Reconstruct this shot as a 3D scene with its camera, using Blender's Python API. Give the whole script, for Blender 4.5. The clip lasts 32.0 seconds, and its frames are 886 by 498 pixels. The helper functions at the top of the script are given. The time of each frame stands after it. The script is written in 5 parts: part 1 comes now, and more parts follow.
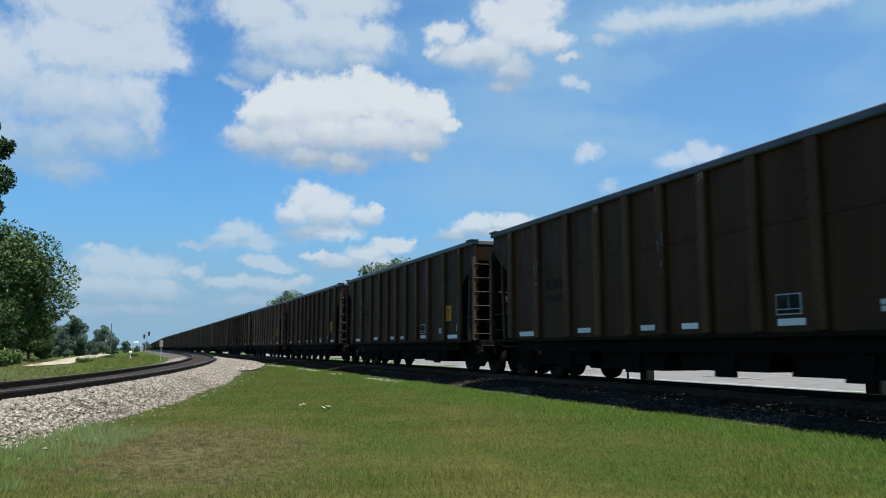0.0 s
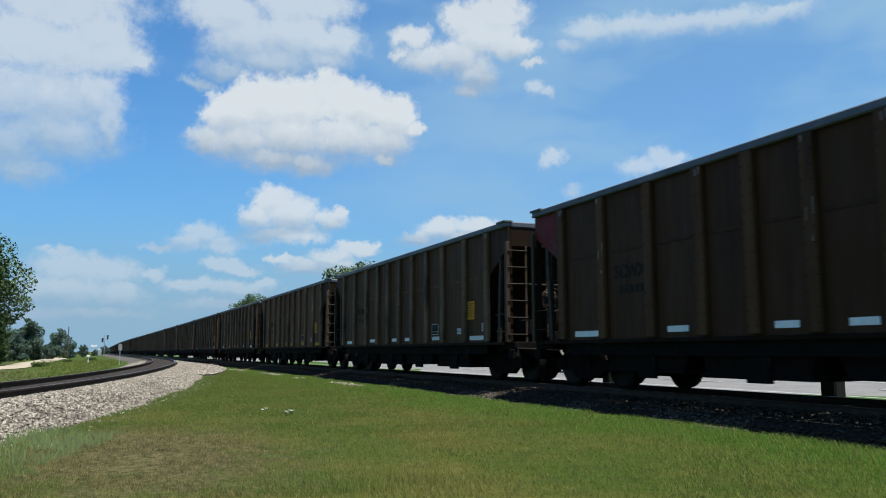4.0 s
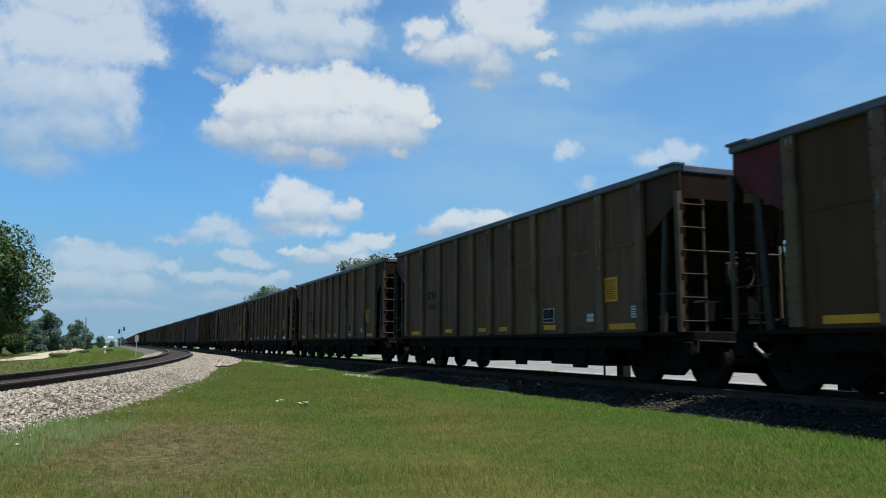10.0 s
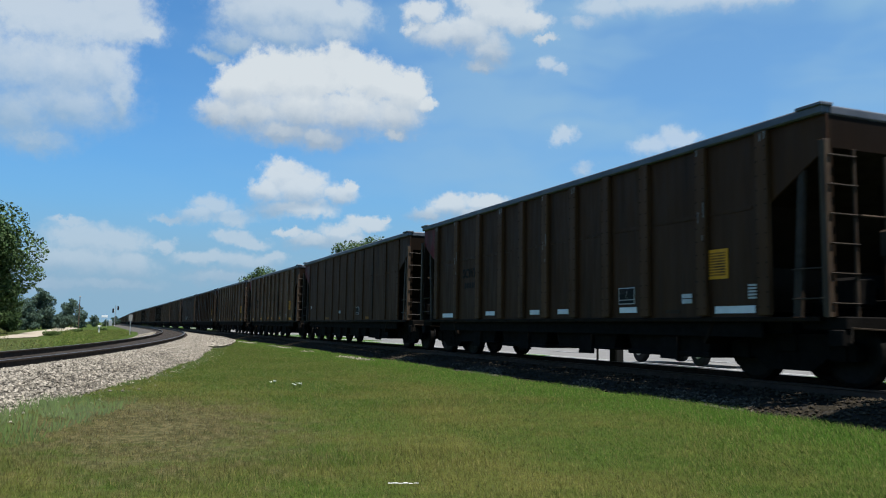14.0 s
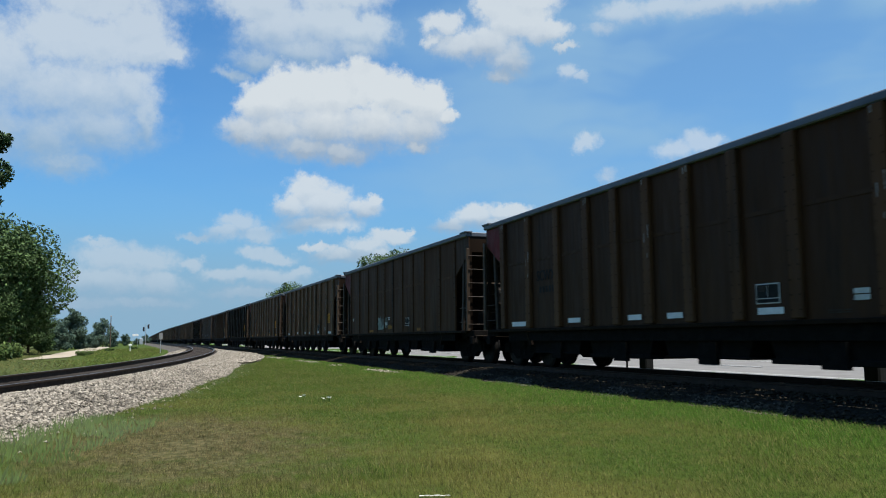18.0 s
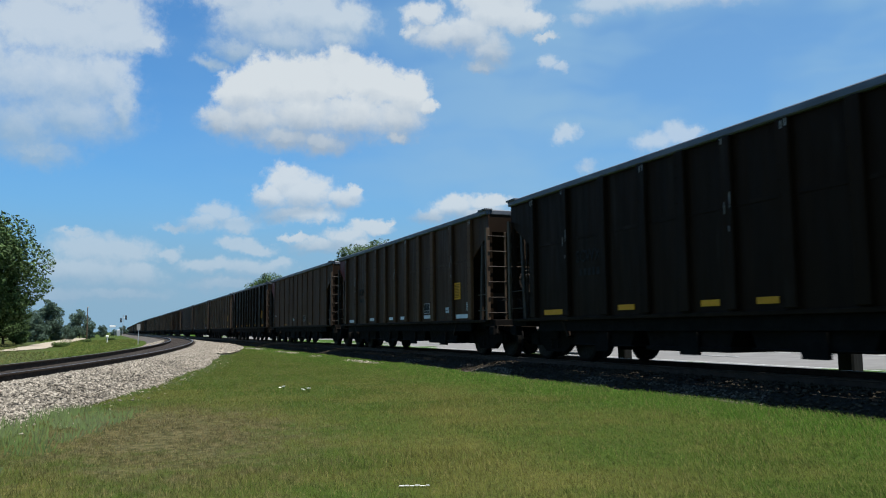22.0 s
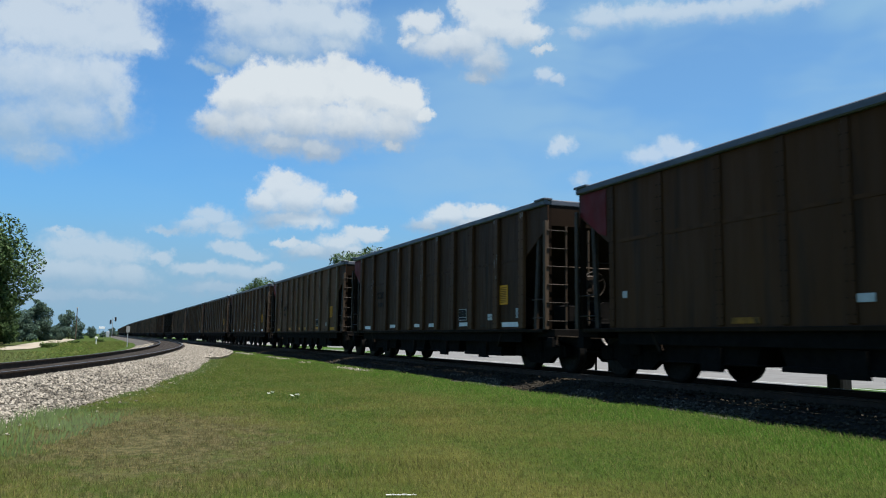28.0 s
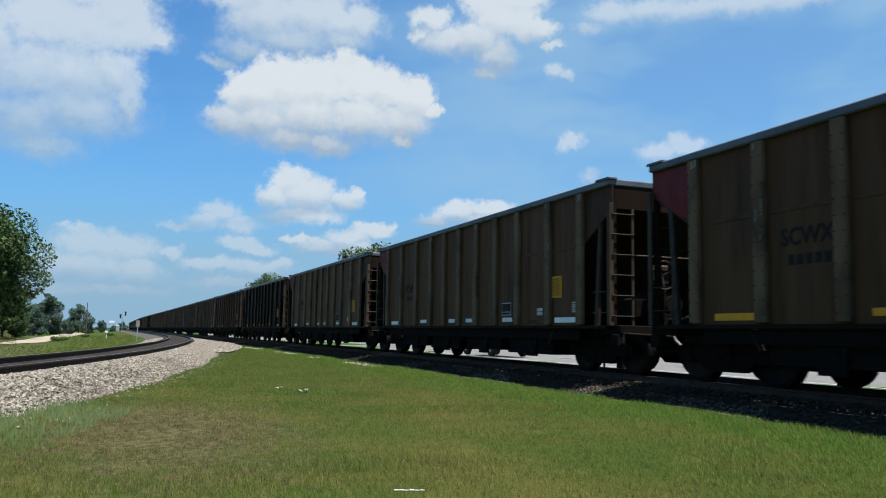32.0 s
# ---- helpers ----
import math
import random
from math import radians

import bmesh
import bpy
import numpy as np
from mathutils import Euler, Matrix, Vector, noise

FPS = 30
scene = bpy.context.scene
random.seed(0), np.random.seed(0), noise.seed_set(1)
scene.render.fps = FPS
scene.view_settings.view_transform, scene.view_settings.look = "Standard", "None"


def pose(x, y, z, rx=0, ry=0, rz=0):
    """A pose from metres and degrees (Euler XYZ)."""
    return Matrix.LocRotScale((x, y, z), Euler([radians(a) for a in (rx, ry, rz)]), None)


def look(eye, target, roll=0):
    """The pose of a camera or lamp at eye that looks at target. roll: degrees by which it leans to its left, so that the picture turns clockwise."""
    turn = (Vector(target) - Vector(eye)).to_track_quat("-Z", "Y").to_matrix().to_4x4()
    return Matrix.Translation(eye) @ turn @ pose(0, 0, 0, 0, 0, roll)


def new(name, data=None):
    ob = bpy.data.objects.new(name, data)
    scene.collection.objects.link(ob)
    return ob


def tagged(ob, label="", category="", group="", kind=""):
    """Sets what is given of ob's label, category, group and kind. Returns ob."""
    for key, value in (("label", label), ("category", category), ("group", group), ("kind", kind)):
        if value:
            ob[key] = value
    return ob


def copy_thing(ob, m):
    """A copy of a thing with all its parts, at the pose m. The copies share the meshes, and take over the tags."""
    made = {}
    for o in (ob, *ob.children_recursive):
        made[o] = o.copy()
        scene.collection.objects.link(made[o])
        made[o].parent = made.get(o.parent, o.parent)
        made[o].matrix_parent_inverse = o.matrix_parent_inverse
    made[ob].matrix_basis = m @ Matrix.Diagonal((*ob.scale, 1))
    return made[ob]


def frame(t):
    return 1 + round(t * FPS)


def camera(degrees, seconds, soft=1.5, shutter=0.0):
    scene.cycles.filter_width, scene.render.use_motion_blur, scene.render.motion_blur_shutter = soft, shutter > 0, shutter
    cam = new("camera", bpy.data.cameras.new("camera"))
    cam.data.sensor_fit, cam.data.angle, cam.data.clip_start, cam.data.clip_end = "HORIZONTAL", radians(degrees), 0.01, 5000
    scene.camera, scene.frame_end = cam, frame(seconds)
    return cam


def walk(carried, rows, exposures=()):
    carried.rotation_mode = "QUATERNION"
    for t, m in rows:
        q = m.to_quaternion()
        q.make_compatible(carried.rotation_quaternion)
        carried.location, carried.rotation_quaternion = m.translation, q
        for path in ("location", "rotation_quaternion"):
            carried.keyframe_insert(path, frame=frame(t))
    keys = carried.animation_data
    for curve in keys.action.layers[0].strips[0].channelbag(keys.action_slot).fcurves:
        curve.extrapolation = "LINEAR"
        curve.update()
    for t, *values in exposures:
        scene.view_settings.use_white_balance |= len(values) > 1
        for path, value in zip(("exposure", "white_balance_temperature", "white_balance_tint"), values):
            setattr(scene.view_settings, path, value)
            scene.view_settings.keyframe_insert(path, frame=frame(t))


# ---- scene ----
# ---------- camera ----------
EYE = Vector((0.0, 0.0, 1.45))
ROWS = [
    (0, -19.82, 7.03, -0.07), (0.5, -19.85, 7.53, -0.05), (1, -19.54, 7.32, -0.01), (1.5, -19.53, 7.06, -0.09),
    (2, -19.49, 7.39, 0.42), (2.5, -20.32, 7.68, 0.46), (3, -22.25, 7.06, 0.48), (3.5, -22.58, 7.21, -0.06),
    (5.5, -21.58, 7.30, -0.12), (6, -21.46, 7.20, -0.26), (6.5, -21.33, 7.20, 0.15), (7, -21.11, 7.01, -0.06),
    (7.5, -20.74, 6.89, 0.00), (8, -20.29, 7.04, -0.00), (8.5, -20.25, 6.44, -0.04), (9, -20.14, 7.13, -0.06),
    (9.5, -21.20, 7.52, 0.10), (10, -21.36, 6.76, 0.13), (10.5, -21.87, 6.82, -0.76), (11, -22.18, 6.74, -0.27),
    (11.5, -21.85, 7.08, 0.06), (12, -21.91, 7.34, 0.57), (12.5, -21.60, 7.15, 0.37), (13, -22.22, 6.84, 0.97),
    (13.5, -21.85, 6.13, 0.76), (14, -21.72, 5.58, 0.85), (14.5, -20.98, 5.83, -0.06), (16.5, -20.97, 6.14, 0.14),
    (17, -20.91, 6.11, -0.51), (17.5, -21.00, 6.25, -0.41), (18, -19.91, 6.36, -0.50), (18.5, -20.05, 6.09, 0.20),
    (19, -19.92, 4.94, 0.45), (19.5, -21.45, 4.80, 0.81), (20, -21.66, 5.16, -0.68), (20.5, -22.08, 5.19, -0.53),
    (21, -22.21, 5.36, 0.01), (21.5, -22.12, 5.10, -0.27), (22, -21.34, 5.68, -0.60), (22.5, -21.86, 5.95, -0.22),
    (23, -22.55, 5.79, -0.12), (23.5, -23.59, 5.15, 0.35), (24, -24.63, 5.48, 0.25), (24.5, -24.46, 5.35, 0.53),
    (25, -23.59, 5.25, -0.03), (25.5, -22.86, 5.84, -0.01), (26, -22.03, 6.42, 0.02), (26.5, -21.86, 6.46, 0.18),
    (28.5, -21.74, 6.33, 0.92), (29, -21.24, 6.54, 0.85), (29.5, -20.80, 6.57, 0.70), (30, -20.83, 6.62, 0.47),
    (30.5, -20.97, 6.43, 0.54), (31, -21.31, 6.54, 0.57), (31.5, -21.15, 6.11, 1.06), (32, -21.24, 6.03, 1.00),
]
SECONDS = 32.0
cam = camera(58.0, SECONDS, soft=1.05, shutter=0.1)


def aim(yaw, pitch, roll):
    yaw, pitch = radians(yaw), radians(pitch)
    way = Vector((-math.sin(yaw) * math.cos(pitch), math.cos(yaw) * math.cos(pitch), math.sin(pitch)))
    return look(EYE, EYE + way, roll)


walk(cam, [(t, aim(yaw, pitch, roll)) for t, yaw, pitch, roll in ROWS],
     exposures=((0.0, 0.76), (11.0, 0.73), (23.0, 0.70), (28.0, 0.78), (32.0, 0.80)))

# ---------- sky, clouds, sun ----------
SUN_WAY = Vector((0.53, -1.03, 4.03)).normalized()
scene.view_settings.exposure = 0.8
# clouds as soft ellipses: azimuth from the track's direction, elevation, half width, half height, in degrees
CLOUDS = {
    "a": [(-6.4, 19.7, 3.0, 2.0), (-3.7, 19.5, 2.8, 1.9), (-0.9, 19.3, 2.4, 1.3), (0.7, 19.1, 0.8, 0.6), (-1.6, 20.6, 2.5, 1.3), (-6.8, 16.2, 3.0, 2.1), (-4.2, 16.3, 3.5, 2.3), (-1.8, 16.5, 1.8, 1.7), (-0.9, 14.8, 0.9, 1.7), (-4.0, 14.1, 3.6, 1.7), (-6.9, 13.1, 2.9, 2.0), (-5.9, 11.6, 2.3, 0.9), (-10.0, 17.4, 2.5, 2.9), (-10.1, 13.3, 2.5, 2.3), (-4.6, 22.4, 5.3, 2.0)],
    "b": [(7.7, 21.4, 2.8, 1.6), (11.3, 21.9, 3.3, 1.8), (14.3, 21.6, 2.3, 1.2), (9.8, 20.1, 3.6, 1.2), (6.7, 19.4, 1.8, 0.8), (4.8, 18.3, 1.2, 0.4), (13.8, 20.4, 1.9, 0.8), (6.5, 23.1, 3.2, 1.4), (12.1, 23.9, 3.7, 1.4)],
    "c": [(7.2, 16.5, 2.0, 1.6), (9.0, 17.4, 2.2, 1.6), (11.5, 17.5, 2.8, 1.8), (14.3, 18.0, 2.4, 1.7), (16.7, 17.2, 2.4, 1.5), (18.8, 16.6, 1.7, 1.6), (5.8, 14.6, 1.6, 1.0), (8.0, 14.6, 2.8, 1.3), (11.2, 15.1, 3.6, 1.8), (14.8, 15.0, 3.7, 1.5), (18.1, 14.9, 2.1, 1.3), (20.2, 15.8, 0.9, 0.6), (12.4, 13.2, 2.3, 0.9), (10.0, 13.5, 2.4, 0.9), (18.2, 13.7, 0.9, 0.4)],
    "d": [(25.5, 22.2, 2.7, 1.4), (27.6, 21.4, 1.9, 0.8), (23.4, 20.7, 2.4, 1.2), (21.3, 20.7, 2.1, 0.9), (25.0, 19.5, 1.5, 1.1), (24.3, 18.4, 1.1, 0.5), (20.0, 22.1, 1.5, 0.8), (19.1, 21.1, 0.8, 0.4), (29.1, 20.2, 0.8, 0.3), (26.3, 23.6, 2.5, 1.4), (23.8, 23.3, 1.7, 1.1)],
    "e": [(31.7, 21.4, 0.9, 0.4), (33.3, 22.4, 1.8, 0.7), (36.1, 22.6, 2.6, 0.7), (39.2, 22.2, 2.9, 0.6), (42.6, 22.0, 2.7, 0.6), (45.8, 21.8, 2.4, 0.5)],
    "f": [(29.1, 18.4, 0.7, 0.6), (29.9, 18.1, 0.5, 0.3)],
    "g": [(10.1, 10.7, 1.4, 1.0), (9.0, 9.6, 1.2, 0.9), (11.4, 9.6, 2.1, 1.3), (11.0, 8.2, 2.9, 0.7), (14.2, 9.2, 1.3, 0.7), (15.0, 9.7, 0.7, 0.4)],
    "h": [(5.4, 8.1, 1.4, 0.8), (4.3, 7.4, 1.2, 0.6), (6.8, 7.3, 1.7, 0.6), (2.7, 7.1, 1.2, 0.3)],
    "i": [(38.3, 13.1, 1.4, 0.7), (36.4, 12.8, 1.5, 0.7), (39.3, 13.3, 0.5, 0.3), (30.4, 13.6, 0.9, 0.5), (31.9, 11.4, 0.7, 0.4)],
    "j": [(22.3, 8.9, 1.7, 0.8), (20.7, 8.2, 1.3, 0.6), (24.8, 9.1, 1.8, 0.5), (24.0, 8.3, 2.0, 0.6)],
    "k": [(16.2, 7.1, 1.7, 0.6), (14.2, 6.5, 1.7, 0.7), (12.3, 5.8, 1.5, 0.6), (11.1, 6.4, 1.2, 0.3), (17.5, 7.5, 0.5, 0.3), (15.1, 5.7, 2.4, 0.6)],
    "l": [(-3.6, 6.4, 1.4, 0.3), (-2.6, 5.5, 2.8, 1.0), (-0.5, 5.3, 2.1, 1.0), (-3.1, 4.0, 3.1, 1.0), (0.3, 3.8, 1.7, 0.8), (2.4, 5.2, 0.9, 0.5), (-4.7, 2.5, 3.0, 0.6), (-0.7, 2.6, 2.8, 0.4), (-8.5, 3.0, 2.8, 1.0)],
    "m": [(6.8, 6.0, 1.5, 0.5), (8.0, 5.7, 1.5, 0.4), (5.0, 4.4, 2.3, 0.5), (8.0, 4.3, 2.3, 0.6), (6.2, 3.2, 2.7, 0.4), (9.6, 4.7, 1.1, 0.4)],
}


class Nodes:
    """A short way to wire nodes."""

    def __init__(self, tree):
        self.tree = tree

    def add(self, kind, *inputs, out=0, operation=None, use_clamp=False, interpolation_type=None):
        node = self.tree.nodes.new(kind)
        if operation:
            node.operation = operation
        if use_clamp:
            node.use_clamp = True
        if interpolation_type:
            node.interpolation_type = interpolation_type
        for i, value in enumerate(inputs):
            if value is None:
                continue
            if isinstance(value, bpy.types.NodeSocket):
                self.tree.links.new(value, node.inputs[i])
            else:
                node.inputs[i].default_value = value
        return node.outputs[out]

    def math(self, op, a, b=0.0, c=0.0, clamp=False):
        return self.add("ShaderNodeMath", a, b, c, operation=op, use_clamp=clamp)

    def vec(self, op, a, b=(0, 0, 0), c=None):
        out = 1 if op in ("LENGTH", "DOT_PRODUCT", "DISTANCE") else 0
        return self.add("ShaderNodeVectorMath", a, b, *([c] if c is not None else []), out=out, operation=op)

    def ramp(self, value, lo, hi, to_lo=0.0, to_hi=1.0, smooth=True):
        return self.add("ShaderNodeMapRange", value, lo, hi, to_lo, to_hi, interpolation_type="SMOOTHSTEP" if smooth else "LINEAR")

    def noise(self, vector, scale, detail=4.0, rough=0.55, distortion=0.0, out=0):
        node = self.tree.nodes.new("ShaderNodeTexNoise")
        self.tree.links.new(vector, node.inputs["Vector"])
        for key, value in (("Scale", scale), ("Detail", detail), ("Roughness", rough), ("Distortion", distortion)):
            node.inputs[key].default_value = value
        return node.outputs[out]

    def mix(self, fac, a, b, blend="MIX"):
        node = self.tree.nodes.new("ShaderNodeMix")
        node.data_type, node.blend_type = "RGBA", blend
        for i, value in ((0, fac), (6, a), (7, b)):
            if isinstance(value, bpy.types.NodeSocket):
                self.tree.links.new(value, node.inputs[i])
            else:
                node.inputs[i].default_value = value if i == 0 else (*value, 1.0)[:4]
        return node.outputs[2]


def cloud_group(names):
    """A field of distances, in cloud radii, to the nearest cloud ellipse."""
    tree = bpy.data.node_groups.new("cloud_field", "ShaderNodeTree")
    tree.interface.new_socket("Place", in_out="INPUT", socket_type="NodeSocketVector")
    tree.interface.new_socket("Field", in_out="OUTPUT", socket_type="NodeSocketFloat")
    n = Nodes(tree)
    place = tree.nodes.new("NodeGroupInput").outputs[0]
    field = None
    for name in names:
        for az, el, a, b in CLOUDS[name]:
            d = n.vec("LENGTH", n.vec("MULTIPLY_ADD", place, (1 / a, 1 / b, 0), (-az / a, -el / b, 0)))
            field = d if field is None else n.add("ShaderNodeMath", field, d, 0.25, operation="SMOOTH_MIN")
    tree.links.new(field, tree.nodes.new("NodeGroupOutput").inputs[0])
    return tree


def make_world():
    world = bpy.data.worlds.new("sky")
    scene.world = world
    world.use_nodes = True
    tree = world.node_tree
    tree.nodes.clear()
    n = Nodes(tree)
    way = n.add("ShaderNodeTexCoord")
    sep = tree.nodes.new("ShaderNodeSeparateXYZ")
    tree.links.new(way, sep.inputs[0])
    x, y, z = sep.outputs
    az = n.math("MULTIPLY", n.math("ARCTAN2", x, y), 57.2958)
    el = n.math("MULTIPLY", n.math("ARCSINE", z), 57.2958)
    flat = n.add("ShaderNodeCombineXYZ", az, el, 0.0)
    # edges broken by noise of three sizes
    wide = n.vec("SUBTRACT", n.noise(flat, 0.22, 2.0, 0.5, out=1), (0.5, 0.5, 0.5))
    fine = n.vec("SUBTRACT", n.noise(flat, 0.9, 4.0, 0.6, out=1), (0.5, 0.5, 0.5))
    frill = n.vec("SUBTRACT", n.noise(flat, 3.2, 5.0, 0.62, out=1), (0.5, 0.5, 0.5))
    smooth = n.vec("ADD", flat, n.vec("MULTIPLY", wide, (1.5, 1.1, 0)))
    warped = n.vec("ADD", n.vec("ADD", smooth, n.vec("MULTIPLY", fine, (1.6, 1.3, 0))), n.vec("MULTIPLY", frill, (0.42, 0.38, 0)))
    curd = n.math("SUBTRACT", n.noise(flat, 1.1, 7.0, 0.62), 0.5)
    billow = n.math("SUBTRACT", n.noise(n.vec("ADD", flat, n.vec("MULTIPLY", fine, (1.5, 1.5, 0))), 0.5, 4.0, 0.55), 0.5)

    def layer(names, tops=(1.28, 0.74), feet=(1.5, 0.25), extra=None):
        """Cover and shade of one bank of clouds: crisp sunlit tops, soft grey feet."""
        group = cloud_group(names)

        def field(place):
            node = tree.nodes.new("ShaderNodeGroup")
            node.node_tree = group
            tree.links.new(place, node.inputs[0])
            return node.outputs[0]

        base = field(warped)
        lump = n.math("SUBTRACT", base, field(n.vec("ADD", smooth, (0.15, 0.6, 0))))
        # height within each cloud, from foot to top, by its outer ellipse
        depth, weight = None, None
        for name in names:
            rows = CLOUDS[name]
            left, right = min(a - w for a, e, w, h in rows), max(a + w for a, e, w, h in rows)
            foot, top = min(e - h for a, e, w, h in rows), max(e + h for a, e, w, h in rows)
            half, mid = ((right - left) / 2, (top - foot) / 2), ((left + right) / 2, (foot + top) / 2)
            away = n.vec("LENGTH", n.vec("MULTIPLY_ADD", flat, (1 / half[0], 1 / half[1], 0), (-mid[0] / half[0], -mid[1] / half[1], 0)))
            share = n.ramp(away, 1.6, 0.9, 0.001, 1.0)
            height = n.math("MULTIPLY", share, n.math("MULTIPLY_ADD", el, -1 / half[1], mid[1] / half[1]))
            depth = height if depth is None else n.math("ADD", depth, height)
            weight = share if weight is None else n.math("ADD", weight, share)
        below = n.math("DIVIDE", depth, weight)
        puff = n.math("ADD", base, n.math("MULTIPLY", curd, 0.9))
        if extra is not None:
            puff = n.math("MINIMUM", puff, extra)
        foot = n.ramp(below, -0.2, 0.7)
        crisp, soft = n.ramp(puff, *tops), n.ramp(puff, *feet)
        cover = n.math("ADD", crisp, n.math("MULTIPLY", foot, n.math("SUBTRACT", soft, crisp)))
        shade = n.ramp(below, -0.35, 1.0)
        shade = n.math("ADD", shade, n.math("MULTIPLY", n.ramp(lump, -0.4, 0.5, -0.16, 0.16), n.ramp(below, -1.0, 0.0)))
        shade = n.math("ADD", shade, n.math("MULTIPLY", billow, 0.55))
        shade = n.math("ADD", shade, n.math("MULTIPLY", curd, 0.3), clamp=True)
        return cover, shade

    aside = n.ramp(n.math("ABSOLUTE", n.math("SUBTRACT", az, 17.0)), 36.0, 48.0, 1.2, 0.0)
    other = n.math("ADD", aside, n.math("SUBTRACT", 2.05, n.math("MULTIPLY", n.noise(n.vec("MULTIPLY", way, (1, 1, 2.0)), 2.6, 6.0, 0.58), 1.5)))
    bright, grey = (0.73, 0.79, 0.83), (0.37, 0.475, 0.60)
    banks = [(0.78, (0.69, 0.77, 0.82), (0.36, 0.50, 0.64), *layer(("a", "b"), (1.4, 0.55), (1.65, 0.1), other)),
             (0.70, (0.62, 0.71, 0.79), (0.38, 0.51, 0.66), *layer(("l", "m", "h"), (1.4, 0.5), (1.7, 0.2))),
             (0.55, bright, (0.55, 0.64, 0.74), *layer(("e", "f", "i"), (1.45, 0.45), (1.7, 0.1))),
             (0.86, bright, grey, *layer(("d", "g", "j", "k"), (1.32, 0.62))),
             (0.97, bright, grey, *layer(("c",)))]
    # thin streaked veil, thicker to the right, and the paler air near the horizon
    streak = n.noise(n.vec("ADD", n.vec("MULTIPLY", flat, (0.30, 1.0, 0)), n.vec("MULTIPLY", wide, (1.5, 2.5, 0))), 0.20, 3.0, 0.5)
    veil = n.math("MULTIPLY", n.ramp(streak, 0.34, 0.66, 0.35, 0.9), n.ramp(az, -4.0, 36.0, 0.10, 0.95))
    low = n.ramp(el, 16.0, 0.0, 0.0, 0.85)
    air = tree.nodes.new("ShaderNodeTexSky")
    air.sky_type, air.sun_disc, air.sun_elevation, air.sun_rotation = "NISHITA", False, math.asin(SUN_WAY.z), math.atan2(SUN_WAY.x, SUN_WAY.y)
    air.air_density, air.dust_density, air.ozone_density = 1.0, 0.6, 2.2
    sky = air.outputs[0]
    blue = n.mix(1.0, sky, (0.060, 0.122, 0.166), "MULTIPLY")
    blue = n.mix(low, blue, (0.20, 0.42, 0.66))
    blue = n.mix(n.ramp(el, 9.0, 1.5, 0.0, 0.9), blue, (0.28, 0.46, 0.62))
    colour = n.mix(veil, blue, (0.31, 0.53, 0.75))
    for most, white, dull, cover, shade in banks:
        white = n.mix(shade, white, dull)
        white = n.mix(n.ramp(el, 12.0, 2.0, 0.0, 0.75), white, n.mix(shade, (0.50, 0.62, 0.74), (0.30, 0.46, 0.62)))
        colour = n.mix(n.math("MULTIPLY", cover, most), colour, white)
    background = tree.nodes.new("ShaderNodeBackground")
    tree.links.new(colour, background.inputs[0])
    background.inputs[1].default_value = 0.575
    tree.links.new(background.outputs[0], tree.nodes.new("ShaderNodeOutputWorld").inputs[0])
    world.cycles.sampling_method = "MANUAL"
    world.cycles.sample_map_resolution = 512


make_world()
sun = new("sun", bpy.data.lights.new("sun", "SUN"))
sun.data.energy, sun.data.angle, sun.data.color = 5.0, radians(0.53), (1.0, 0.97, 0.92)
sun.matrix_world = look((0, 0, 60), Vector((0, 0, 60)) - SUN_WAY)


